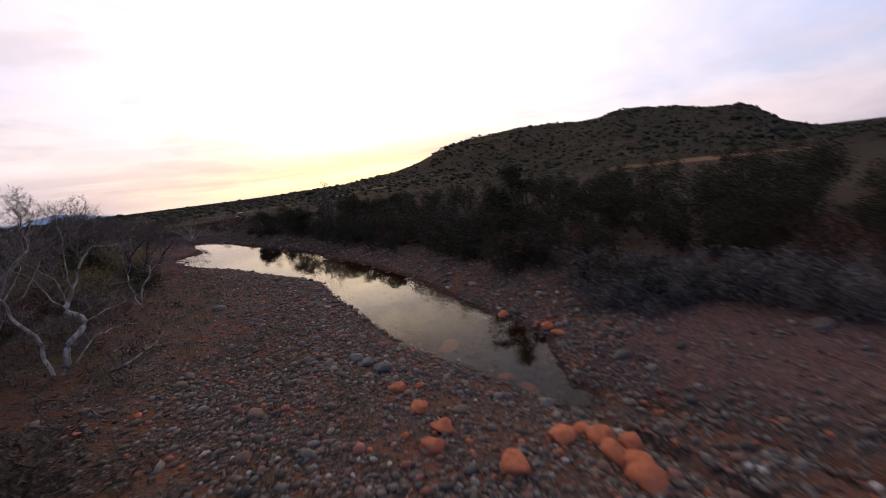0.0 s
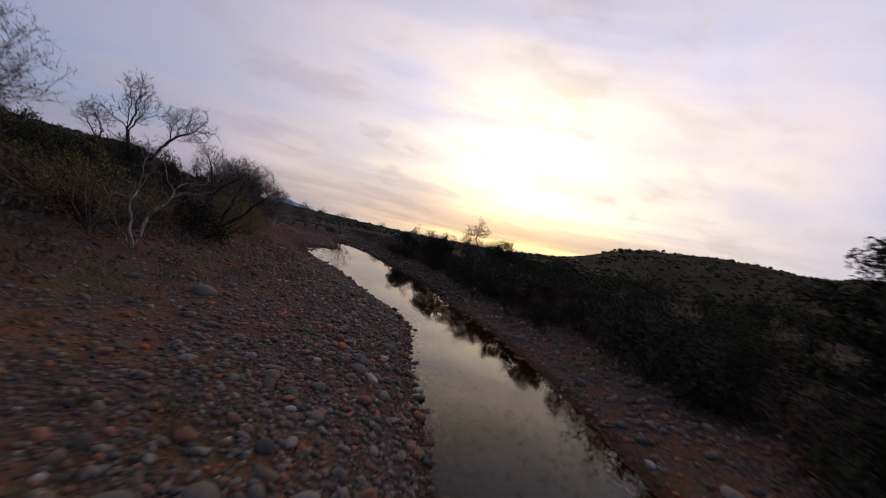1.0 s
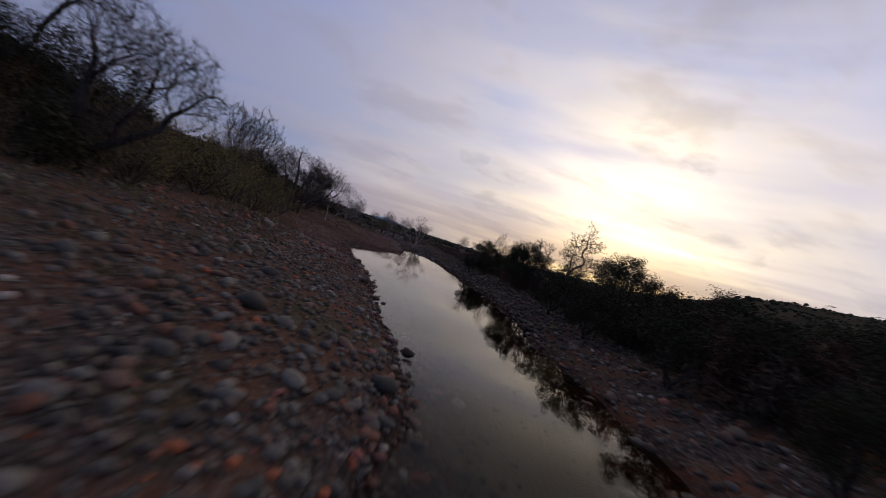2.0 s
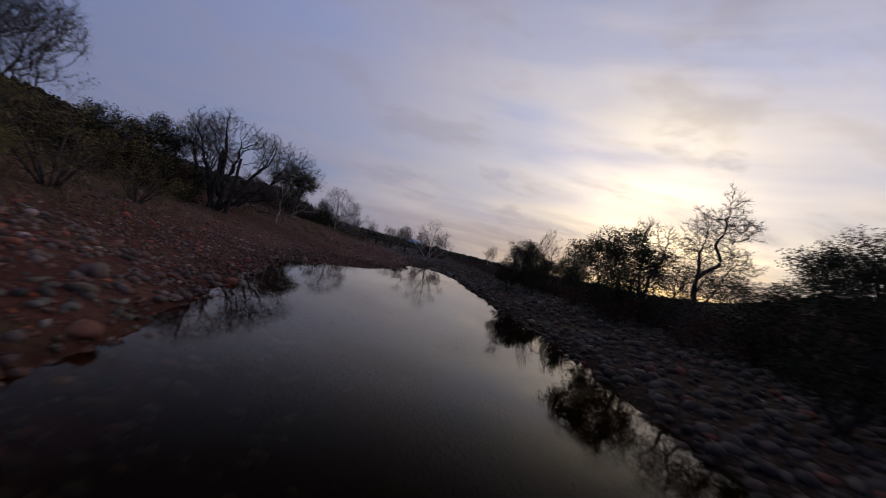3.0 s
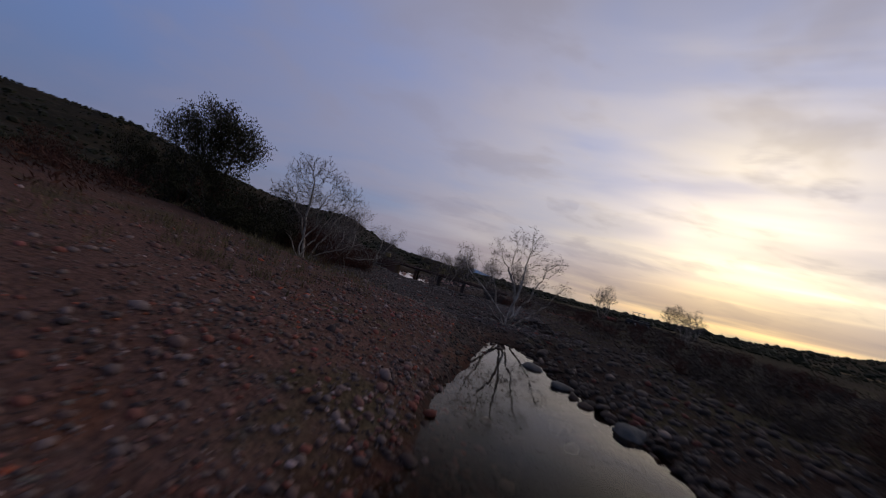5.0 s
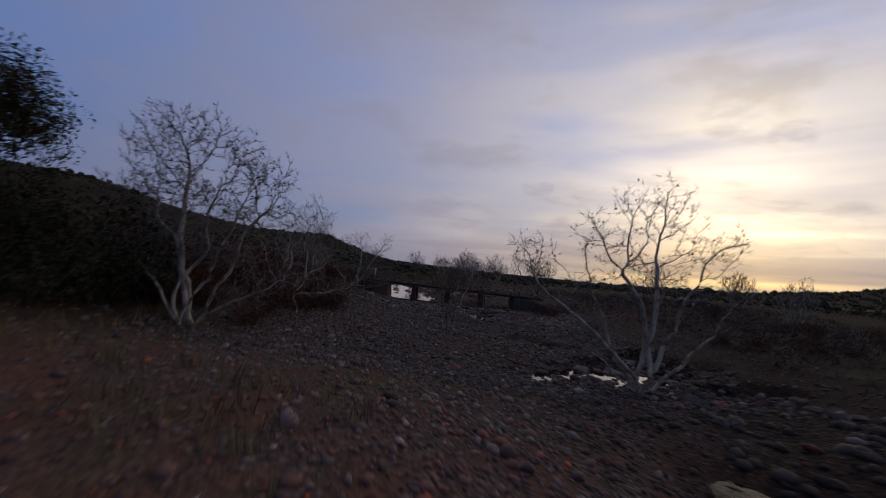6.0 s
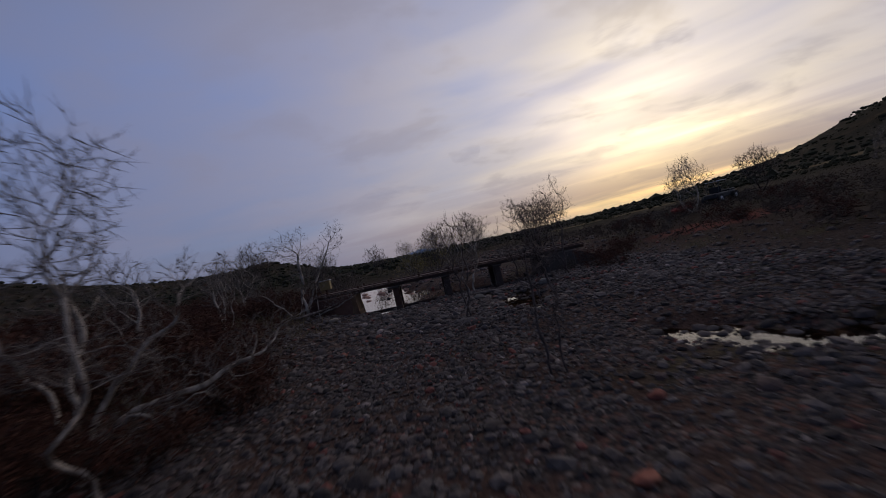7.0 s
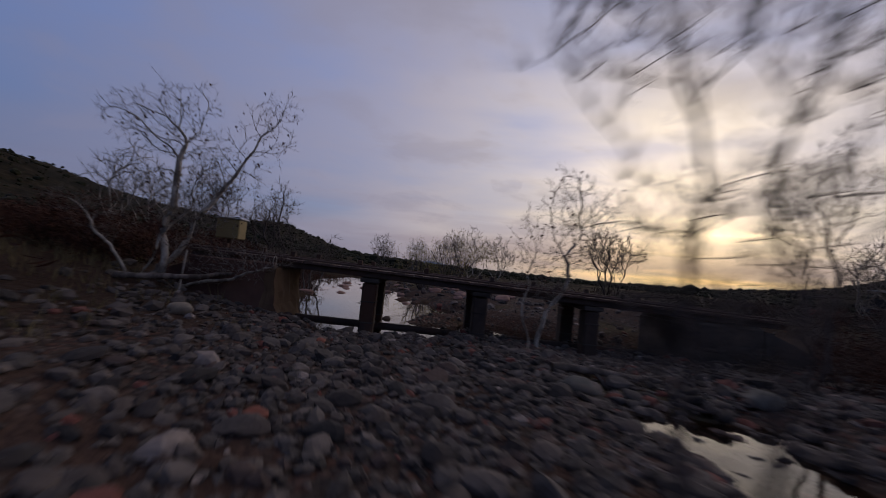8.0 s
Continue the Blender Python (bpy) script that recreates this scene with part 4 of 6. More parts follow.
def bare_tree(name, x, y, label, stems, lobes, points=520, pale=True, trunk=0.09, step=0.15, twigs=3, twig=0.27, wander=0.46, rise=0.22, seed=1, kill=None, foot=None, coarse=1.0, spread=0.1, bend=1.0):
    """A leafless tree: crooked stems, limbs that fork out through the crown, and fine twigs. Places are from its foot, or from the height given."""
    drop = 0.0 if foot is None else foot - ground_z(x, y)
    stems = [(a, b, c + drop) for a, b, c in stems]
    lobes = [(a, b, c + drop, e, f, g) for a, b, c, e, f, g in lobes]
    r = np.random.default_rng(seed)
    # side branches start low on the stems
    for a, b, c in stems:
        w = 0.30 * math.sqrt(a * a + b * b + c * c)
        lobes = lobes + [(a * u, b * u, c * u + 0.15, w, w, w * 0.6) for u in (0.6, 0.9)]
    P, par, D = colonise(r, [((spread * math.cos(i * 2.4), spread * math.sin(i * 2.4), -0.1), s) for i, s in enumerate(stems)], lobes, int(points * 2.6), step, kill or step * 0.95, wander, bend=bend)
    paths, rad = runs(P, par, trunk, 0.0045 * coarse)
    t = thing(name, pose(x, y, ground_z(x, y)), label, "tree", "bare creekside trees")
    bark = M_TWIG if pale is None else M_PALE_BARK if pale else M_DARK_BARK
    if not pale:
        twigs, twig = twigs + 2, twig * 0.9
    fine = []
    paths.sort(key=lambda q: -q[1][0])
    limbs = 0
    for pts, q, root in paths:
        if root:
            part("trunk", quick_mesh("trunk", *tubes([(pts, q)], 9), bark), None, t)
        elif q[0] > trunk * 0.2 and len(pts) > 5 and limbs < 16:
            limbs += 1
            part("limb", quick_mesh("limb", *tubes([(pts, q)], 6), bark), None, t)
        else:
            fine.append((pts, q))
    V, F = tubes(fine, 3)
    W, G = twig_ends(r, P, D, rad, twigs, twig, rise, trunk * 0.42, coarse)
    part("crown", quick_mesh("crown", np.concatenate([V, W]), np.concatenate([F[:, [0, 1, 2]], F[:, [0, 2, 3]], G + len(V)]), M_PALE_TWIG if pale else M_TWIG), None, t, "fine bare twigs")
    if pale and coarse < 1.5:
        ends = P[(rad < trunk * 0.12) & (r.uniform(size=len(P)) < 0.22)]
        part("withered_leaves", quick_mesh("withered_leaves", *leaf_cloud(ends, r, 1, 0.08, 0.035, 0.6), M_BROWN, False), None, t, "few brown withered leaves and seed balls")
    return t


def round_tree(name, x, y, label, tall, wide, stems=3, points=420, lean=(0, 0), low=0.35, seed=1, **more):
    """A bare tree with a plain rounded crown."""
    r = np.random.default_rng(seed + 500)
    tops = []
    for i in range(stems):
        a = 2 * np.pi * i / stems + r.uniform(-0.5, 0.5)
        tops.append((math.cos(a) * wide * 0.35 + lean[0] * 0.5, math.sin(a) * wide * 0.35 + lean[1] * 0.5, tall * low * r.uniform(0.9, 1.3)))
    half = tall * (1 - low) / 2
    lobes = [(lean[0], lean[1], tall - half, wide * 0.8, wide * 0.8, half)]
    for i in range(3):
        a = r.uniform(0, 6.28)
        lobes.append((lean[0] + math.cos(a) * wide * 0.55, lean[1] + math.sin(a) * wide * 0.55, tall - half * r.uniform(0.7, 1.5), wide * 0.5, wide * 0.5, half * 0.5))
    return bare_tree(name, x, y, label, tops, lobes, points, seed=seed, **more)


def leafy(name, seed, tall, wide, leaf, label, category, leaves=700, size=0.07, stems=6, bark=None, low=0.15, clump=0.16, slim=0.45, fine=2.0):
    """A shrub or evergreen: stems, branches and leaf clumps along the branches. Built once and then copied."""
    r = np.random.default_rng(seed)
    first = []
    for i in range(stems):
        a = 2 * np.pi * i / stems + r.uniform(-0.4, 0.4)
        d = np.array([math.cos(a) * wide / tall, math.sin(a) * wide / tall, 1.0])
        first.append(limb(r, (math.cos(a) * 0.08, math.sin(a) * 0.08, -0.1), d, tall * r.uniform(0.6, 0.85), tall * 0.014, 0.2, 0.03, 5, 0.3))
    lv = grow(r, first, [(5 if fine > 2.5 else 4, 0.5, 0.5, 0.6, 0.03, low), (fine, 0.5, 0.6, 0.7, 0.02, 0.3)], 0.22)
    t = thing(name, pose(0, 0, 0), label, category)
    v, f = tubes([(p[::2], q[::2]) for p, _, q in lv[0]], 4)
    v2, f2 = tubes([(p[::4], np.maximum(q[::4], 0.004)) for p, _, q in lv[1] + lv[2]], 3)
    part("brushwood", quick_mesh("brushwood", np.concatenate([v, v2]), np.concatenate([f, f2 + len(v)]), bark or M_DARK_BARK), None, t)
    ends = np.array([p[j] for p, _, _ in lv[2] for j in (2, 4)] + [p[4] for p, _, _ in lv[1]])
    per = max(1, round(leaves / len(ends)))
    part("foliage", quick_mesh("foliage", *leaf_cloud(ends, r, per, clump, size, slim), leaf, False), None, t)
    return t


SYC = "pale bare sycamore with several crooked stems"
# bank on the near side, from the start on
bare_tree("sycamore_tree", -1.0, 18.2, SYC + " on the gravel bank", [(0.9, 0, 3.0), (-0.6, 0.5, 2.6), (1.2, -0.3, 1.5)],
          [(1.3, 0, 4.9, 0.9, 0.7, 1.0), (2.2, 0, 4.4, 1.0, 0.6, 0.6), (1.9, 0, 2.5, 1.1, 0.9, 0.45), (1.3, 0, 1.4, 1.1, 0.8, 0.5), (-0.7, 0.5, 4.2, 0.9, 0.9, 1.2), (0.4, 0.2, 3.9, 0.9, 0.9, 1.0)], 620, trunk=0.095, seed=3, foot=1.3)
round_tree("sycamore_tree", -3.0, 24.6, SYC + " above the scrub", 6.2, 1.8, 4, 520, (2.2, 0.4), trunk=0.10, seed=4)
bare_tree("sycamore_tree", 2.3, 26.2, "slender crooked sycamore among brown brush at the bar's edge", [(-0.1, 0, 2.1), (0.9, 0.2, 2.4), (-0.5, 0, 1.2)],
          [(0.2, 0, 3.3, 0.6, 0.6, 0.9), (1.3, 0, 2.8, 0.8, 0.7, 0.8), (-0.5, 0, 2.0, 0.8, 0.7, 0.8), (0.6, 0.1, 1.2, 0.9, 0.5, 0.3)], 300, trunk=0.05, twig=0.18, seed=5, foot=1.3)
bare_tree("leaning_tree", 2.6, 34.0, "dark leaning bare tree with a forked trunk over the bank", [(1.5, 0.2, 2.0), (0.5, 0, 2.6), (2.2, 0.2, 1.7)],
          [(1.7, 0, 3.7, 2.0, 1.5, 1.2), (0.2, 0, 4.3, 0.9, 0.8, 0.9), (3.2, 0.2, 3.0, 1.1, 0.9, 0.8)], 860, False, 0.16, seed=6, twig=0.3, foot=1.4)
bare_tree("bare_tree", -1.5, 36.0, "tall bare tree rising behind the bank scrub", [(0.2, 0, 3.6), (1.4, 0.2, 3.2), (-0.6, 0, 2.8)],
          [(0.3, 0, 5.7, 1.2, 1.2, 1.5), (2.6, 0.2, 5.2, 1.8, 1.2, 1.1), (-1.3, 0, 4.6, 1.0, 1.0, 1.0)], 680, False, 0.11, seed=7, twig=0.32)
round_tree("bare_tree", 2.0, 48.5, "broad bare willow with upswept twigs on the bank", 6.2, 2.6, 4, 700, (0.6, 0), 0.3, 8, pale=False, trunk=0.10, twig=0.35, rise=0.6)
# clump on the bank by the long pool
clump = bare_tree("bare_tree", 3.1, 61.5, "old bare tree with broken limbs beside the pool", [(0.5, 0, 2.6), (-1.2, 0, 2.4), (1.6, 0.2, 2.0), (2.8, 0, 1.5), (-0.4, 0.6, 2.8)],
                  [(-1.6, 0, 4.6, 1.7, 1.6, 1.6), (0.2, 0, 5.6, 1.6, 1.4, 1.2), (2.8, 0, 3.4, 1.6, 1.2, 1.2), (1.6, 0, 4.4, 1.3, 1.2, 1.2), (-0.6, 0, 3.2, 1.8, 1.4, 0.9)], 1200, False, 0.17, seed=9, twig=0.3, foot=1.5)
for a, b, q in (((-0.3, -0.2, -0.1), (-0.1, -0.25, 3.5), 0.12), ((0.7, -0.1, -0.1), (1.0, -0.2, 3.3), 0.13), ((1.2, 0, 0.5), (2.6, -0.1, 2.0), 0.11)):
    mid = [np.array(a) + (np.array(b) - np.array(a)) * u + np.array([0.08 * math.sin(u * 5), 0, 0]) for u in np.linspace(0, 1, 7)]
    part("broken_stem", quick_mesh("broken_stem", *tubes([(mid, np.linspace(q, q * 0.55, 7))], 9), M_DARK_BARK), None, clump, "thick broken-off dark stem")
bare_tree("bare_tree", 1.8, 67.6, "bare tree with long sprawling limbs above the bank", [(2.6, 0.3, 2.5), (1.4, 0, 3.1), (3.4, 0, 1.4)], [(2.8, 0.3, 4.1, 2.2, 1.5, 1.5), (4.6, 0, 3.1, 1.4, 1.0, 1.0), (1.0, 0.5, 4.8, 1.4, 1.2, 1.1)], 700, False, 0.11, seed=28)
round_tree("bare_tree", 0.8, 63.5, "bare tree with fine grey twigs in a bank clump", 5.8, 2.2, 4, 520, (0, 0), 0.35, 10, pale=False, trunk=0.09)
bare_tree("bare_tree", 6.2, 63.5, "low pale bare tree with sprawling limbs over the gravel", [(0.9, 0, 0.9), (-0.2, 0.2, 1.3)], [(1.3, 0, 1.4, 1.4, 0.9, 0.6), (-0.3, 0.2, 2.1, 0.9, 0.8, 0.6)], 260, trunk=0.06, seed=11)
# by the lower bar
bare_tree("sycamore_tree", 6.3, 84.0, "tall " + SYC + " at the cobble bar", [(-1.2, 0.2, 2.8), (-0.4, 0, 3.4), (0.35, 0, 3.0), (1.6, 0, 2.6), (1.0, 0.1, 2.7), (-1.9, 0.1, 1.6), (2.1, -0.2, 0.85)],
          [(-0.9, 0, 4.2, 1.4, 1.1, 1.3), (-0.1, 0, 4.9, 0.8, 0.9, 0.85), (1.7, -0.1, 3.4, 1.0, 0.9, 0.85), (0.7, 0.3, 4.2, 0.8, 0.8, 0.8), (-1.9, 0.2, 3.1, 0.8, 0.9, 0.8), (2.5, -0.2, 1.1, 0.6, 0.4, 0.3), (-2.4, 0, 1.7, 0.7, 0.6, 0.4)], 1500, trunk=0.066, seed=12, foot=1.15, twig=0.17, twigs=6, wander=0.45, spread=0.2, bend=0.7)
bare_tree("sycamore_tree", 17.4, 84.1, SYC + " at the pool's end", [(-2.2, 0, 1.9), (-1.2, 0.2, 2.4), (-0.4, 0, 2.9), (0.35, 0.2, 3.1), (1.2, 0, 2.4), (-1.6, -0.4, 0.9), (1.9, 0.3, 1.4)],
          [(0.3, 0, 4.2, 1.1, 1.0, 0.95), (-1.2, 0, 3.4, 0.8, 0.9, 0.7), (-2.7, 0, 2.9, 0.8, 0.7, 0.6), (1.5, 0, 3.4, 0.9, 0.9, 0.8), (2.4, 0.2, 2.2, 0.8, 0.7, 0.6)], 760, trunk=0.06, twig=0.18, twigs=5, seed=13, foot=0.55, wander=0.4, coarse=0.8, bend=0.7)
bare_tree("sycamore_tree", 7.0, 89.0, "slender crooked young sycamore with a low side limb", [(0, 0, 2.6)], [(0.3, 0, 3.5, 1.1, 0.9, 0.95), (-0.5, 0, 1.7, 0.5, 0.4, 0.3), (0.7, 0, 1.4, 0.7, 0.4, 0.3)], 320, trunk=0.03, seed=14, foot=0.8, twig=0.17, wander=0.55)
bare_tree("sycamore_tree", 5.6, 90.5, "slender young sycamore with long low limbs over the bar", [(2.6, 0.8, 0.8), (1.5, 0.3, 1.5), (0.2, 0.3, 2.2), (-0.7, 0, 1.7), (1.6, -0.6, 0.4)],
          [(2.9, 0.9, 1.2, 0.6, 0.5, 0.4), (1.9, 0.3, 2.2, 0.7, 0.6, 0.5), (0.3, 0.3, 2.9, 0.8, 0.7, 0.6), (-1.0, 0, 2.3, 0.7, 0.6, 0.5), (2.2, -0.8, 0.6, 0.6, 0.4, 0.2)], 420, trunk=0.055, seed=15, foot=0.9, twig=0.18, wander=0.55)
round_tree("sycamore_tree", 3.4, 95.3, "young bare sycamore beside dark scrub", 3.0, 0.9, 3, 260, seed=16, trunk=0.05)
round_tree("sycamore_tree", 3.6, 99.6, "young bare sycamore beside dark scrub", 2.5, 0.8, 3, 200, seed=17, trunk=0.045)
bare_tree("sycamore_tree", 5.35, 102.9, SYC + " beside the bridge end", [(0.4, 0, 3.2), (1.45, 0.1, 2.8), (-1.5, -0.2, 1.75), (2.5, -0.4, 0.85), (0.75, 0.1, 2.4), (0.9, -0.3, 1.5)],
          [(-0.4, 0, 3.75, 1.2, 0.8, 0.8), (0.4, 0, 4.1, 0.6, 0.5, 0.5), (2.0, 0, 3.6, 0.7, 0.6, 1.0), (0.9, 0, 3.2, 0.6, 0.6, 0.5), (-1.7, -0.2, 1.8, 0.45, 0.4, 0.25), (2.5, -0.4, 1.0, 0.5, 0.3, 0.25)], 860, trunk=0.066, step=0.12, twig=0.14, twigs=4, wander=0.3, seed=18, foot=0.7, spread=0.2, coarse=0.6, bend=0.5)
round_tree("sapling", 12.75, 90.4, "thin bare sapling standing in the cobbles", 2.7, 0.35, 2, 110, seed=19, trunk=0.022, step=0.15, pale=None)
bare_tree("sapling", 12.15, 96.35, "bare fan-shaped young tree on a thin double trunk", [(-0.14, 0, 1.75), (0.14, 0.05, 1.85)],
          [(-0.45, 0, 2.55, 0.5, 0.45, 0.45), (0.1, 0, 2.75, 0.55, 0.5, 0.45), (0.6, 0, 2.5, 0.5, 0.45, 0.5)], 420, None, 0.026, 0.11, 4, 0.16, wander=0.25, seed=20, rise=1.0, spread=0.04, coarse=0.6)
bare_tree("bare_tree", 14.3, 95.1, "bare tree with a leaning second trunk beside a small pool", [(-0.05, 0, 2.0), (-0.85, 0.15, 1.75)],
          [(0.1, 0, 2.6, 0.8, 0.75, 0.5), (-0.45, 0, 2.75, 0.5, 0.5, 0.35), (0.7, 0.1, 2.5, 0.45, 0.45, 0.35), (-1.1, 0.2, 2.1, 0.45, 0.4, 0.25)], 900, None, 0.034, 0.10, 5, 0.13, wander=0.36, seed=21, rise=0.5, coarse=0.5)
bare_tree("bare_tree", 16.9, 100.6, "slim bare tree standing by a small pool", [(0.1, 0, 2.1), (-0.3, 0, 1.9)], [(0.1, 0, 3.2, 0.9, 0.7, 0.9), (-0.4, 0, 2.6, 0.7, 0.6, 0.6)], 420, None, 0.034, 0.13, 4, 0.16, wander=0.36, seed=22, rise=0.6, coarse=0.5)
bare_tree("sycamore_tree", 13.05, 102.55, "slender bare sycamore leaning in front of the bridge deck", [(0.5, 0, 2.0), (-0.15, 0.1, 1.7)],
          [(0.6, 0, 3.0, 0.8, 0.7, 0.8), (0.9, 0, 2.3, 0.7, 0.6, 0.5), (-0.2, 0.1, 2.4, 0.45, 0.4, 0.7)], 480, trunk=0.042, twig=0.15, twigs=4, step=0.12, wander=0.34, seed=23, rise=0.4, coarse=0.6)
# far bank
bare_tree("bare_tree", 28.0, 53.7, "gnarled dark bare tree with a twisted fork above evergreen scrub", [(0.1, 0, 4.1), (0.9, 0, 5.4), (2.0, 0.2, 3.4)],
          [(1.1, 0, 6.2, 0.9, 0.7, 0.7), (2.2, 0.2, 5.1, 1.2, 0.8, 0.6), (-0.4, 0, 4.7, 0.9, 0.8, 0.9), (2.4, 0.2, 3.4, 1.3, 0.9, 0.7)], 520, False, 0.085, seed=45, coarse=1.4)
bare_tree("bare_tree", 24.7, 52.0, "dead bare tree with thin twisted limbs beside an evergreen", [(-0.3, 0, 2.9), (0.5, 0, 3.0)],
          [(-0.5, 0, 3.9, 0.7, 0.6, 0.5), (0.4, 0, 3.7, 0.6, 0.5, 0.6)], 260, False, 0.08, seed=46, coarse=1.4)
bare_tree("bare_tree", 21.3, 60.4, "small bare tree rising out of evergreen scrub", [(0.1, 0, 2.0)], [(0.0, 0, 2.8, 0.5, 0.4, 0.4), (0.2, 0, 2.2, 0.6, 0.5, 0.3)], 200, False, 0.05, seed=47, coarse=1.4)
round_tree("bare_tree", 26.2, 68.3, "small bare tree standing in evergreen scrub", 5.2, 1.0, 2, 220, (0, 0), 0.4, 27, pale=False, trunk=0.06)
# beyond the bridge and on the plain
round_tree("bare_tree", 5.2, 109.0, "dark bare bushy tree behind the bridge end", 3.7, 1.3, 4, 420, seed=61, pale=None, trunk=0.05, low=0.2, wander=0.34)
round_tree("bare_tree", 5.4, 113.6, "low bare bushy tree behind the bridge end", 2.9, 1.4, 4, 340, seed=62, pale=None, trunk=0.045, low=0.2, wander=0.34)
for i, (x, y, h) in enumerate([(9.3, 152, 6.0), (13.5, 150, 6.4), (14.2, 128, 5.2), (3.0, 160, 6.5), (18.5, 140, 5.5), (-3.0, 120, 6.0), (-1.2, 111, 4.6), (21.5, 118, 4.5), (31.0, 112, 4.2), (42.0, 118, 4.4), (36.0, 103, 3.6)]):
    round_tree("bare_tree", x, y, "distant bare tree beyond the bridge", h, h * 0.46, 4, 260, (0, 0), 0.2, 30 + i, pale=i % 2 == 0, trunk=0.05, step=0.24, twig=0.42, coarse=2.0)

# evergreens and shrubs, each kind built once and copied
def evergreen(name, seed, lobes, stems, leaf, label, leaves=6000, size=0.09, clump=0.17, trunk=0.10, points=260, step=0.26):
    """An evergreen tree: forked stems, limbs and leaf clumps through a crown of rounded lobes. Built once and then copied."""
    r = np.random.default_rng(seed)
    P, par, D = colonise(r, [((0.1 * math.cos(i * 2.4), 0.1 * math.sin(i * 2.4), -0.1), s) for i, s in enumerate(stems)], lobes, points, step, step * 1.1, 0.2)
    paths, rad = runs(P, par, trunk, 0.008)
    t = thing(name, pose(0, 0, 0), label, "tree")
    fine = []
    for pts, q, root in paths:
        if root:
            part("trunk", quick_mesh("trunk", *tubes([(pts, q)], 7), M_DARK_BARK), None, t)
        else:
            fine.append((pts, q))
    part("crown_wood", quick_mesh("crown_wood", *tubes(fine, 3), M_DARK_BARK), None, t)
    ends = P[rad < trunk * 0.22]
    per = max(2, round(leaves / len(ends)))
    part("foliage", quick_mesh("foliage", *leaf_cloud(ends, r, per, clump, size, 0.42), leaf, False), None, t)
    return t


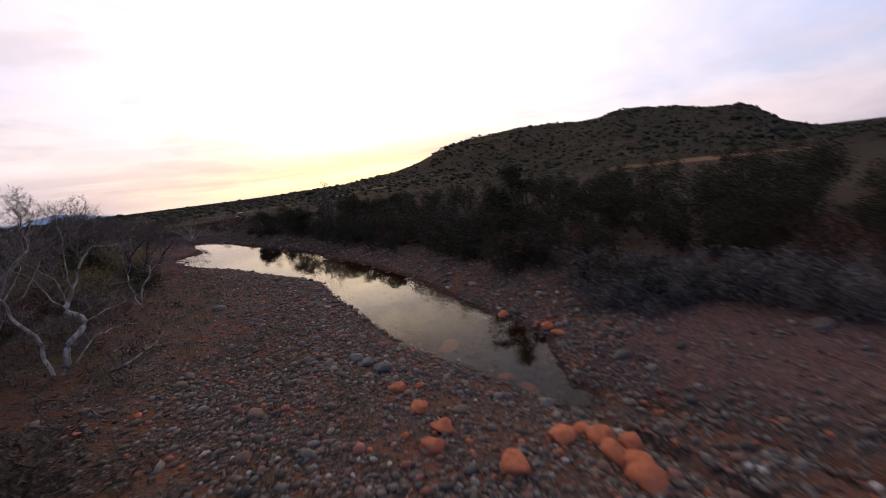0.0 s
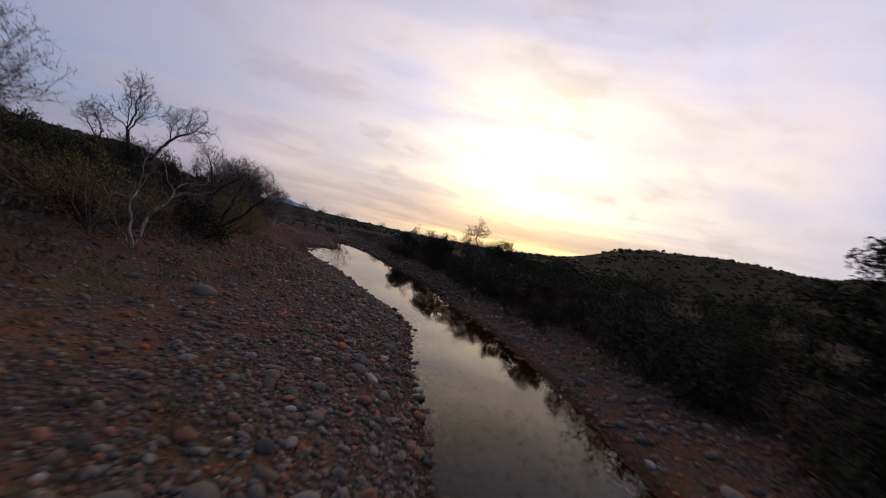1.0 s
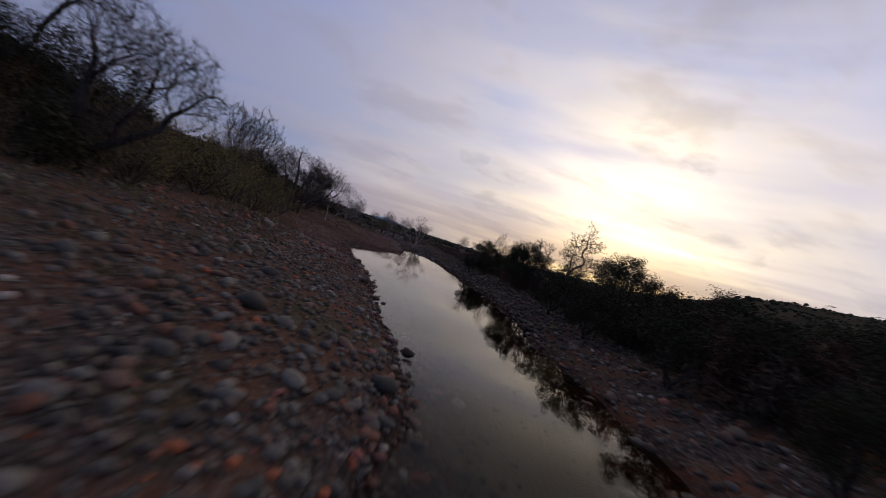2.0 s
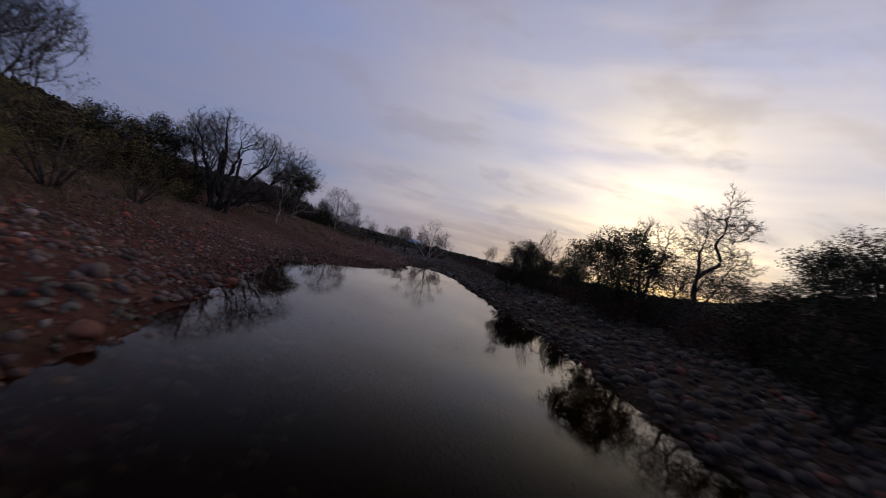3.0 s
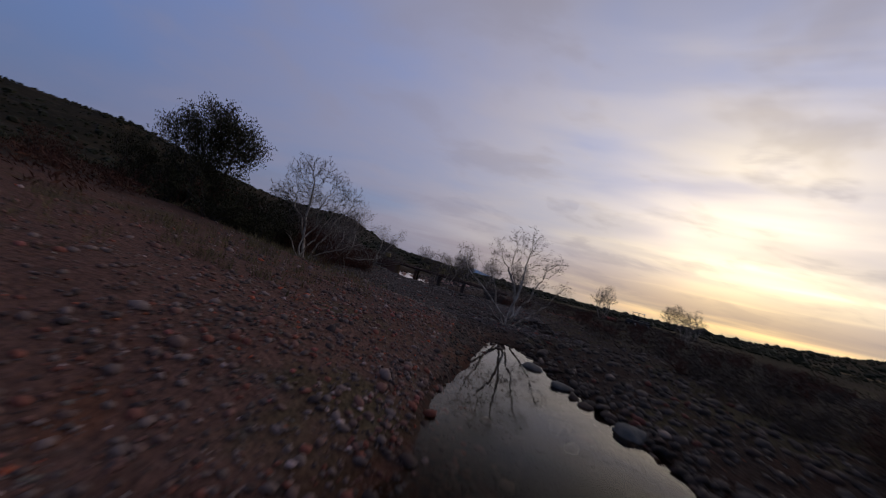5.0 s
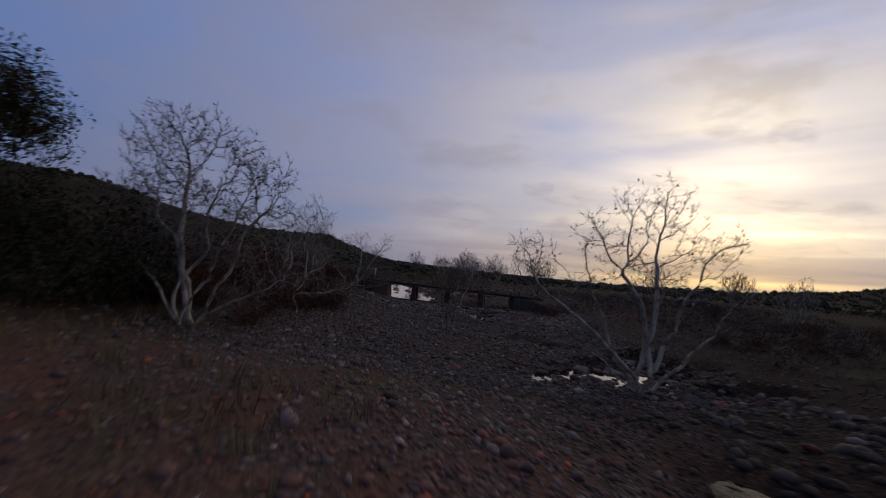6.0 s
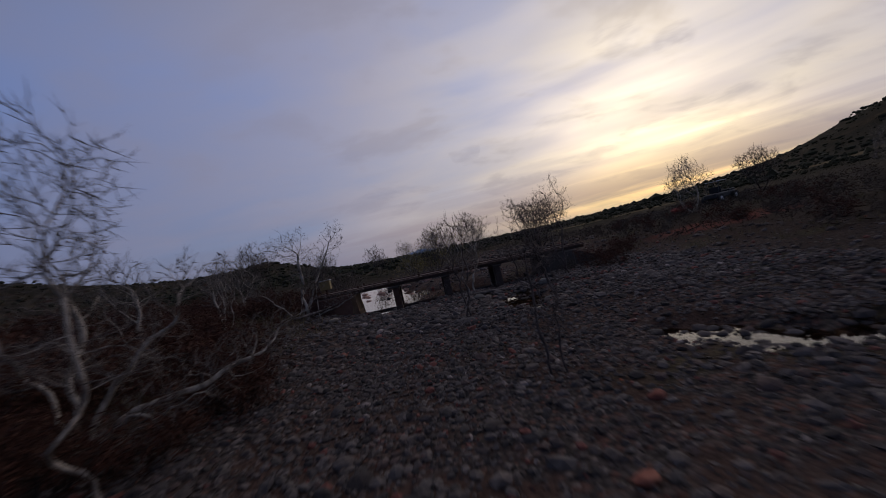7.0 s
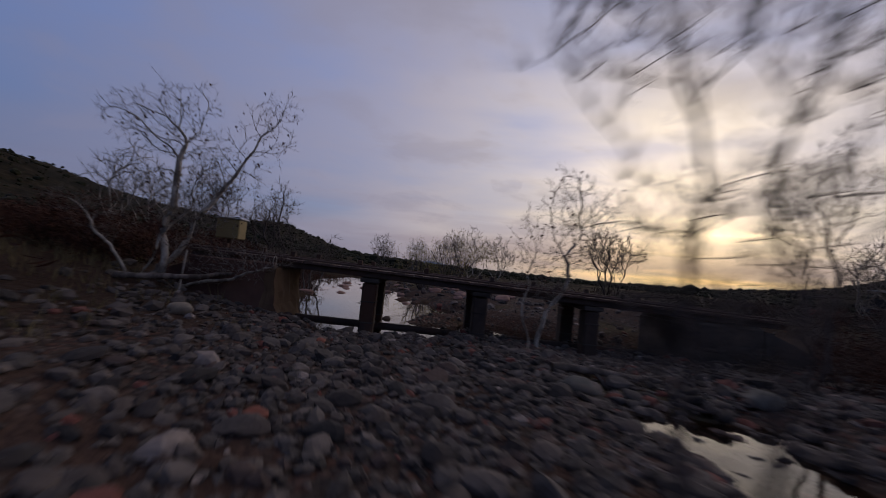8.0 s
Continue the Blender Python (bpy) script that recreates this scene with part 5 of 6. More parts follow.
KINDS = {
    "oak": [evergreen("evergreen_tree", 201, [(0, 0, 3.0, 2.0, 2.0, 1.6), (0.9, 0.4, 3.9, 1.1, 1.1, 0.9), (-1.1, -0.3, 2.6, 1.2, 1.2, 1.0), (0, 0.8, 1.5, 1.7, 1.3, 0.9)],
                      [(-0.6, 0, 1.2), (0.5, 0.4, 1.4), (0.1, -0.5, 1.1)], M_OLIVE, "dark evergreen tree with a dense rounded crown", 5800, 0.067, 0.19),
            evergreen("evergreen_tree", 202, [(0.3, 0, 2.6, 2.2, 1.9, 1.4), (-0.9, 0.4, 3.5, 1.0, 1.1, 0.9), (1.2, -0.5, 3.0, 1.1, 1.1, 1.0), (-0.3, -0.6, 1.3, 1.8, 1.4, 0.8)],
                      [(-0.6, 0.2, 1.2), (0.7, 0, 1.2), (0.1, -0.5, 1.0)], M_OLIVE, "dark evergreen tree with an uneven crown", 5800, 0.067, 0.19)],
    "hero": [evergreen("evergreen_tree", 211, [(0, 0, 2.9, 2.3, 2.2, 1.3), (-1.0, 0.3, 3.1, 1.2, 1.2, 0.9), (1.2, 0, 2.7, 1.3, 1.2, 0.9), (0.2, 0, 3.7, 1.2, 1.2, 0.6), (0, 0, 1.6, 1.8, 1.7, 0.8)],
                       [(-0.4, 0, 1.0), (0.5, 0.2, 1.1), (0, -0.3, 1.2)], M_OLIVE, "dark evergreen tree with a full spreading crown", 24000, 0.048, 0.19, 0.085, 560)],
    "pine": [evergreen("pine_tree", 212, [(0, 0, 5.3, 0.9, 0.9, 0.5), (0.9, 0, 4.4, 1.2, 1.0, 0.28), (-1.0, 0.2, 3.9, 1.3, 1.0, 0.28), (0.2, 0, 3.1, 1.7, 1.4, 0.3), (0, 0, 2.0, 1.5, 1.5, 0.4)],
                       [(0.1, 0, 4.8)], M_OLIVE, "dark pine with flat layered boughs", 5200, 0.09, 0.16)],
    "olive": [leafy("evergreen_shrub", 203, 2.6, 1.7, M_OLIVE, "dark evergreen shrub on the bank", "shrub", 1600, 0.075, 6, clump=0.2),
              leafy("evergreen_shrub", 204, 2.1, 1.6, M_OLIVE, "dark evergreen shrub on the bank", "shrub", 1600, 0.075, 6, clump=0.2)],
    "scrub": [leafy("dry_shrub", 205, 2.0, 1.7, M_SCRUB, "grey leafless dry shrub on the bank", "shrub", 1150, 0.115, 7, M_TWIG, 0.1, slim=0.17),
              leafy("dry_shrub", 206, 1.5, 1.5, M_SCRUB, "grey leafless dry shrub on the bank", "shrub", 1150, 0.115, 7, M_TWIG, 0.1, slim=0.17),
              leafy("dry_shrub", 207, 2.4, 1.9, M_SCRUB, "tall grey dry shrub on the bank", "shrub", 1300, 0.115, 7, M_TWIG, 0.1, slim=0.13)],
    "grey": [leafy("grey_shrub", 213, 1.9, 1.9, M_SAGE, "rounded grey bush thick with fine twigs", "shrub", 2600, 0.085, 8, M_TWIG, 0.08, 0.2, slim=0.3),
             leafy("grey_shrub", 214, 1.5, 1.8, M_SAGE, "low rounded grey bush thick with fine twigs", "shrub", 2400, 0.085, 8, M_TWIG, 0.08, 0.2, slim=0.3)],
    "brown": [leafy("brown_shrub", 208, 1.7, 1.5, M_BROWN, "red-brown winter shrub on the bank", "shrub", 1250, 0.12, 7, M_DARK_BARK, 0.1, slim=0.16),
              leafy("brown_shrub", 209, 2.3, 1.6, M_BROWN, "red-brown winter shrub on the bank", "shrub", 1400, 0.12, 7, M_DARK_BARK, 0.1, slim=0.16)],
    "willow": [leafy("willow_shrub", 210, 3.6, 1.9, M_YELLOW, "yellow-brown willow thicket with thin upright stems", "shrub", 3300, 0.055, 9, M_TWIG, 0.15, slim=0.2, fine=3.0)],
}
USED = set()


def plant(kind, x, y, size, seed, group="bank thicket"):
    r = np.random.default_rng(seed)
    src = KINDS[kind][int(r.integers(len(KINDS[kind])))]
    m = pose(x, y, ground_z(x, y) - 0.05, r.normal(0, 4), r.normal(0, 4), r.uniform(0, 360))
    if src.name not in USED:
        USED.add(src.name)
        ob = src
        ob.matrix_world = m @ Matrix.Diagonal((size, size, size, 1))
    else:
        ob = copy_thing(src, m @ Matrix.Diagonal((size / src.scale[0],) * 3 + (1,)))
    return tagged(ob, group=group)


for i, (kind, x, y, s) in enumerate([
        ("hero", 23.8, 52.8, 0.92), ("hero", 28.6, 47.2, 1.05), ("oak", 21.5, 61.0, 0.46), ("oak", 23.0, 61.6, 0.52), ("oak", 22.8, 59.8, 0.46), ("oak", 24.3, 58.0, 0.46), ("oak", 20.7, 36.4, 0.6), ("oak", 21.6, 41.8, 0.64), ("oak", 20.6, 31.4, 0.52), ("oak", 19.9, 26.6, 0.46), ("oak", 25.4, 61.6, 0.56), ("hero", 24.6, 67.9, 0.82), ("oak", 25.8, 66.3, 0.48), ("oak", 23.5, 67.0, 0.42), ("oak", 27.4, 68.0, 0.55), ("oak", 26.6, 68.8, 0.6), ("oak", 27.6, 66.5, 0.9), ("oak", 30.0, 57.0, 0.7), ("pine", 20.6, 15.3, 1.0), ("brown", 18.4, 101.6, 0.5), ("brown", 19.6, 102.4, 0.55), ("scrub", 17.7, 102.6, 0.4), ("brown", 20.8, 103.2, 0.6), ("brown", 19.0, 100.2, 0.45), ("oak", 29.5, 3.5, 0.9), ("oak", 30.0, 12.5, 0.95), ("oak", 27.0, 10.5, 0.85), ("oak", 35.0, 2.0, 1.0), ("oak", 29.5, -5.0, 0.9), ("oak", 24.4, -3.5, 0.75), ("oak", 26.0, 2.6, 0.8), ("oak", 20.6, 3.6, 0.62), ("oak", 21.2, -1.6, 0.69), ("oak", 22.4, 6.0, 0.75), ("oak", 25.0, 8.6, 0.83), ("oak", 28.4, 6.0, 0.88), ("oak", 31.5, 9.5, 1.0), ("oak", 23.4, 1.4, 0.75), ("oak", 27.0, -1.5, 0.88), ("oak", 31.0, 1.5, 0.94), ("oak", 33.0, -4.0, 1.0), ("oak", 26.2, -5.5, 0.88), ("oak", 33.5, 14.0, 1.0), ("oak", 37.0, 6.0, 1.06),
        ("hero", 0.9, 82.2, 1.3), ("oak", 1.4, 82.8, 0.5), ("oak", -1.2, 82.4, 0.55), ("oak", 2.6, 83.0, 0.5), ("oak", -2.2, 81.5, 0.6), ("olive", 4.4, 84.6, 1.2), ("oak", 27.0, 30.5, 0.7), ("oak", 25.5, 12.5, 0.94), ("oak", 29.0, 17.0, 1.0), ("oak", 23.5, 37.0, 0.6), ("oak", 31.0, 39.0, 0.75), ("oak", 24.2, 5.0, 0.81),
        ("oak", 19.2, 12.2, 0.62), ("oak", 21.4, 18.3, 0.7), ("oak", 19.2, 9.0, 0.6), ("oak", 22.6, 24.0, 0.68), ("oak", 22.4, 30.5, 0.66), ("oak", 27.5, 22.5, 0.7),
        ("oak", 21.8, 21.0, 0.6), ("oak", 22.8, 27.2, 0.72), ("oak", 23.4, 33.6, 0.62), ("oak", 24.0, 40.3, 0.66), ("oak", 25.0, 43.4, 0.6), ("oak", 24.6, 46.2, 0.6), ("oak", 23.4, 14.6, 0.7), ("oak", 26.5, 36.0, 0.75),
        ("oak", -4.2, 28.8, 0.8), ("oak", -6.0, 34.0, 0.95), ("oak", -3.2, 38.5, 0.8), ("oak", -1.6, 43.0, 0.7), ("oak", -5.5, 22.5, 0.85), ("oak", -6.0, 48.0, 0.8), ("oak", -1.5, 58.0, 0.75), ("oak", -4.5, 62.0, 0.9), ("hero", -1.2, 62.2, 0.95), ("oak", -1.2, 32.5, 0.62), ("oak", 0.2, 40.0, 0.55),
        ("oak", -4.0, 35.0, 0.8), ("oak", -2.0, 36.2, 0.82), ("oak", -0.3, 37.2, 0.84), ("oak", 0.9, 38.4, 0.8), ("oak", -3.0, 32.0, 0.8), ("oak", 0.2, 33.6, 0.6), ("willow", 3.9, 35.4, 0.75), ("willow", 3.2, 36.6, 0.9), ("willow", 3.7, 40.6, 0.9), ("willow", 4.3, 43.0, 0.85), ("willow", 3.6, 44.5, 1.15), ("willow", 4.4, 49.0, 1.0), ("willow", 2.2, 41.0, 1.1), ("willow", -0.5, 31.0, 1.0), ("willow", 2.6, 38.5, 0.8), ("willow", 12.5, 124.0, 1.3), ("willow", 10.5, 121.0, 1.0), ("willow", 4.2, 53.0, 0.8),
        ("willow", 0.8, 27.5, 0.9), ("olive", 4.3, 85.8, 1.1), ("olive", 3.2, 83.7, 1.1), ("olive", 2.2, 60.5, 1.0), ("olive", 0.2, 59.0, 1.4), ("willow", 4.4, 46.0, 0.9), ("willow", 3.2, 47.0, 1.05)]):
    plant(kind, x, y, s, 300 + i)
r = np.random.default_rng(21)
spots = []
for _ in range(6000):
    if len(spots) >= 210:
        break
    y = r.uniform(-4, 122)
    side = r.uniform() < 0.45
    lo, hi = np.interp(y, LEFT[:, 0], LEFT[:, 1]), np.interp(y, RIGHT[:, 0], RIGHT[:, 1])
    size = r.uniform(0.6, 1.1)
    if side:
        x = lo - r.uniform(9.2, 20)
        kind, size = r.choice(["olive", "olive", "brown", "brown"] if y > 30 else ["scrub", "scrub", "brown"]), size * 1.3
        if y > 82:
            x, kind, size = r.uniform(-9, 4.4), "brown", size * 0.75
        elif y > 64:
            x, size = r.uniform(-12, 0.5), size * 0.7
    else:
        x = hi + 3.9 + 16 * r.uniform() ** 1.5
        kind = r.choice(["olive", "scrub", "scrub", "brown"])
        if 62 < y <= 80:
            kind, size = r.choice(["scrub", "brown"]), size * 0.55
        if y > 80:
            x, kind, size = r.uniform(24, 40), r.choice(["scrub", "brown"]), size * 0.45
        elif y < 5:
            x = r.uniform(15.6, 29)
    near_by = 1.2 if abs(x - 14) < 16 else 2.0
    if all((x - a) ** 2 + (y - b) ** 2 > near_by ** 2 for a, b in spots):
        spots.append((x, y))
        plant(str(kind), x, y, size, 1000 + len(spots))

for _ in range(64):
    x, y = r.uniform(-4.5, 5.2), r.uniform(86.5, 106)
    if (y < 95 or x < 4.3) and all((x - a) ** 2 + (y - b) ** 2 > 0.8 for a, b in ((3.4, 95.3), (3.6, 99.6), (5.35, 102.9))):
        plant("brown", x, y, r.uniform(0.6, 0.95) * (0.8 if y > 95 else 1), 2000 + _)
for _ in range(22):
    plant("brown", r.uniform(0.5, 4.6), r.uniform(96, 103.5), r.uniform(0.4, 0.6), 2100 + _)

for _ in range(26):
    x, y = r.uniform(3.6, 7.7), r.uniform(84.5, 95)
    if all((x - a) ** 2 + (y - b) ** 2 > 0.5 for a, b in ((7.0, 89.0), (5.9, 90.8), (6.3, 84.0))):
        plant("brown", x, y, r.uniform(0.4, 0.65), 2200 + _)

for _ in range(46):
    x, y = 24.0 + 13 * r.uniform() ** 1.1, r.uniform(79, 112)
    plant(str(r.choice(["brown", "brown", "scrub"])), x, y, r.uniform(0.3, 0.55), 2400 + _)

for _ in range(44):
    y = r.uniform(7, 48)
    x = np.interp(y, RIGHT[:, 0], RIGHT[:, 1]) + r.uniform(4.2, 10)
    plant(str(r.choice(["brown", "scrub", "scrub"])), x, y, r.uniform(0.8, 1.25), 2600 + _)

for _ in range(34):
    y = r.uniform(45, 81)
    x = np.interp(y, RIGHT[:, 0], RIGHT[:, 1]) + r.uniform(4.0, 13)
    plant(str(r.choice(["brown", "scrub", "scrub"])), x, y, r.uniform(0.35, 0.6), 2800 + _)

for _ in range(44):
    y = r.uniform(40, 72)
    x = np.interp(y, RIGHT[:, 0], RIGHT[:, 1]) + r.uniform(3.6, 7.5)
    plant(str(r.choice(["olive", "brown", "brown"])), x, y, r.uniform(0.42, 0.62), 3000 + _)

for _ in range(32):
    y = 11 + _ * 1.15 + r.uniform(-0.5, 0.5)
    plant(str(r.choice(["olive", "olive", "brown", "scrub"])), np.interp(y, RIGHT[:, 0], RIGHT[:, 1]) + r.uniform(3.4, 6.4), y, r.uniform(0.5, 1.2), 3400 + _)

for _ in range(18):
    plant(str(r.choice(["olive", "brown", "olive"])), r.uniform(0.5, 5.6), r.uniform(77.5, 86.5), r.uniform(0.5, 0.8), 3500 + _)

# grey rounded bushes at the edge of the gravel
for _ in range(22):
    y = r.uniform(-3.5, 8)
    plant("grey", 14.9 + 0.28 * max(0, 5 - y) + r.uniform(0, 2.6), y, r.uniform(0.7, 1.05), 3200 + _)

for _ in range(22):
    plant("willow" if _ % 2 else "brown", r.uniform(-3.0, 1.0), r.uniform(27.5, 34), r.uniform(0.5, 0.8), 3300 + _)

# evergreens behind the far bank
for _ in range(18):
    plant("oak", r.uniform(29, 46), r.uniform(14, 56), r.uniform(0.65, 0.95), 3600 + _)

# scrub and junipers farther off, past counting
r = np.random.default_rng(31)


def far_scrub(name, count, r0, r1, size, label, seed, shapes=SHAPES1, faces=FACE1):
    r = np.random.default_rng(seed)
    a, d = r.uniform(0, 2 * np.pi, count), r0 + (r1 - r0) * r.uniform(0, 1, count) ** 0.8
    x, y = 10 + d * np.sin(a), 45 + d * np.cos(a)
    keep = (np.abs(x - 13) > 30) | (y > 145) | (y < -15)
    keep &= ~((x > 30) & (x < 60) & (y > 100) & (y < 140))
    x, y = x[keep], y[keep]
    s = size * r.lognormal(0, 0.35, len(x))
    off = r.normal(0, 0.4, (len(x), 3)) * s[:, None] * np.array([1, 1, 0.15])
    v = np.stack(shapes)[r.integers(0, len(shapes), len(x))] * (s * r.uniform(0.7, 1.0, len(x)))[:, None, None] * np.array([1.15, 1.15, 0.8])
    v += (np.stack([x, y, height(x, y) + s * 0.25], -1) + off)[:, None]
    f = faces[None] + (np.arange(len(x)) * v.shape[1])[:, None, None]
    ob = new(name, quick_mesh(name, v.reshape(-1, 3), f.reshape(-1, 3), M_FAR, False))
    return tagged(ob, label, "shrubs", kind="stuff")


def plain_scrub(count, seed):
    """Dark scrub on the flats between the banks and the hills."""
    r = np.random.default_rng(seed)
    a, d = r.uniform(0, 2 * np.pi, count), 34 + 150 * r.uniform(0, 1, count) ** 0.8
    x, y = 10 + d * np.sin(a), 45 + d * np.cos(a)
    keep = ((np.abs(x - 13) > 26) | (y > 145) | (y < -15)) & ~((x > 28) & (x < 60) & (y > 98) & (y < 140))
    x, y = x[keep], y[keep]
    tall = r.uniform(0.5, 1.3, len(x))
    v, f = leaf_cloud(np.stack([x, y, height(x, y) + tall * 0.45], -1), r, 64, np.array([0.6, 0.6, 0.3]), 0.12, 0.35)
    ob = new("plain_scrub", quick_mesh("plain_scrub", v, f, M_OLIVE, False))
    tagged(ob, "dark dry scrub on the plain behind the banks", "shrubs", kind="stuff")


far_scrub("hillside_junipers", 8500, 150, 640, 1.35, "dark junipers dotted over the dry hills", 41)
far_scrub("hillside_brush", 17000, 120, 640, 0.75, "low olive brush between the junipers on the hills", 43, SHAPES0, FACE0)
plain_scrub(2100, 42)


def low_brush(count, seed):
    """Knee-high dead brush that fills the ground behind both banks."""
    r = np.random.default_rng(seed)
    y = r.uniform(-8, 128, count)
    lo, hi = np.interp(y, LEFT[:, 0], LEFT[:, 1]), np.interp(y, RIGHT[:, 0], RIGHT[:, 1])
    side = r.uniform(size=count) < 0.4
    x = np.where(side, np.where(y < 64, lo - 8.5 - 18 * r.uniform(size=count), 4.6 - 20 * r.uniform(size=count)), np.where(y < 78, hi + 4.6 + 24 * r.uniform(size=count) ** 1.3, 23 + 22 * r.uniform(size=count)))
    x = np.where(~side & (y < 5), 15.5 + 18 * r.uniform(size=count), x)
    tall = r.uniform(0.3, 0.75, count) * np.where(y > 78, 0.5, 1.0)
    c = np.stack([x, y, height(x, y) + tall * 0.45], -1)
    v, f = leaf_cloud(c, r, 40, np.array([0.33, 0.33, 0.20]), 0.15, 0.16)
    late = np.repeat((y > 72) & side, 40)
    for here, mat, label in ((~late, M_SCRUB, "tangled grey-brown dead brush behind the banks"), (late, M_BROWN, "tangled red-brown brush beside the cobble bar")):
        w = v.reshape(-1, 3, 3)[here].reshape(-1, 3)
        ob = new("low_brush", quick_mesh("low_brush", w, np.arange(len(w)).reshape(-1, 3), mat, False))
        tagged(ob, label, "brush", kind="stuff")


low_brush(3200, 52)


def grass_tufts(count, seed):
    """Dry grass in tufts, thickest at the back of the bars."""
    r = np.random.default_rng(seed)
    y = r.uniform(6, 110, count)
    lo = np.interp(y, LEFT[:, 0], LEFT[:, 1])
    hi = np.interp(y, RIGHT[:, 0], RIGHT[:, 1])
    side = r.uniform(size=count) < 0.7
    x = np.where(side, np.where(y < 80, lo - r.uniform(3.5, 11, count), r.uniform(-3, 7, count)), np.where(y < 80, hi + r.uniform(3, 8, count), r.uniform(20, 34, count)))
    keep = waves(x * 0.5 + 3, y * 0.5) > -0.15
    x, y = x[keep], y[keep]
    per = 9
    bx, by = np.repeat(x, per) + r.normal(0, 0.09, len(x) * per), np.repeat(y, per) + r.normal(0, 0.09, len(x) * per)
    k = len(bx)
    z = height(bx, by)
    tall = np.repeat(r.uniform(0.12, 0.42, len(x)), per) * r.uniform(0.6, 1.1, k)
    a = r.uniform(0, 2 * np.pi, k)
    w = 0.010
    side_v = np.stack([np.cos(a) * w, np.sin(a) * w, np.zeros(k)], -1)
    foot = np.stack([bx, by, z - 0.02], -1)
    tip = foot + np.stack([r.normal(0, 0.3, k) * tall, r.normal(0, 0.3, k) * tall, tall], -1)
    v = np.stack([foot - side_v, foot + side_v, tip], 1)
    ob = new("dry_grass", quick_mesh("dry_grass", v.reshape(-1, 3), np.arange(3 * k).reshape(-1, 3), M_GRASS, False))
    tagged(ob, "tufts of dry yellow grass along the banks", "grass", kind="stuff")


grass_tufts(5200, 51)

# ---------- bridge ----------
BY0, BY1, DECK = 103.4, 105.5, 1.76


def deck_at(x):
    """The deck dips towards the far bank."""
    return DECK - 0.024 * (x - 8.0)


def along_deck(bm):
    for v in bm.verts:
        v.co.z += deck_at(v.co.x) - DECK
    return bm


bridge = thing("bridge", pose(0, 0, 0), "low dark plank bridge on paired piers across the creek", "bridge")
for y in (BY0 + 0.12, BY1 - 0.12, (BY0 + BY1) / 2):
    part("girder", along_deck(block(5.8, 19.0, y - 0.08, y + 0.08, DECK - 0.18, DECK - 0.06, 0.012)), M_STEEL, bridge)
for k in range(66):
    x = 5.8 + k * 0.2
    out = 0.03 * math.sin(k * 2.7)
    part("plank", along_deck(block(x + 0.007, x + 0.193, BY0 - 0.05 + out, BY1 + 0.05 + out, DECK - 0.056, DECK + 0.004 * ((k * 7) % 5 - 2), 0.008)), M_PLANK, bridge)
for y in (BY0 + 0.05, BY1 - 0.05):
    part("kerb_rail", along_deck(block(5.8, 19.0, y - 0.06, y + 0.06, DECK + 0.012, DECK + 0.06, 0.012)), M_PLANK, bridge, "weathered edge timber")
    for k in range(9):
        x = 6.5 + k * 1.45
        part("rail_post", along_deck(block(x - 0.05, x + 0.05, y - 0.05, y + 0.05, DECK + 0.062, DECK + 0.17 + 0.02 * math.sin(k * 3.1), 0.01)), M_STEEL, bridge)
for x, wide in ((9.65, 0.155), (12.1, 0.155), (14.6, 0.16)):
    for y in (BY0 + 0.26, BY1 - 0.3):
        pier = part("pier", block(x - wide, x + wide, y - 0.2, y + 0.2, -0.3, deck_at(x) - 0.293, 0.035), M_STEEL, bridge)
        for z in (0.55, 1.0):
            part("form_seam", block(x - wide - 0.006, x + wide + 0.006, y - 0.206, y + 0.206, z, z + 0.025, 0.004), M_DARK_CONCRETE, pier)
    part("pier_cap", block(x - wide - 0.05, x + wide + 0.05, BY0 + 0.0, BY1 - 0.0, deck_at(x) - 0.29, deck_at(x) - 0.194, 0.015), M_DARK_CONCRETE, bridge)
part("sill_pipe", rod((7.2, BY0 + 0.75, 0.44), (17.6, BY0 + 0.75, 0.36), 0.085, sides=14), M_STEEL, bridge, "dark pipe slung between the piers")


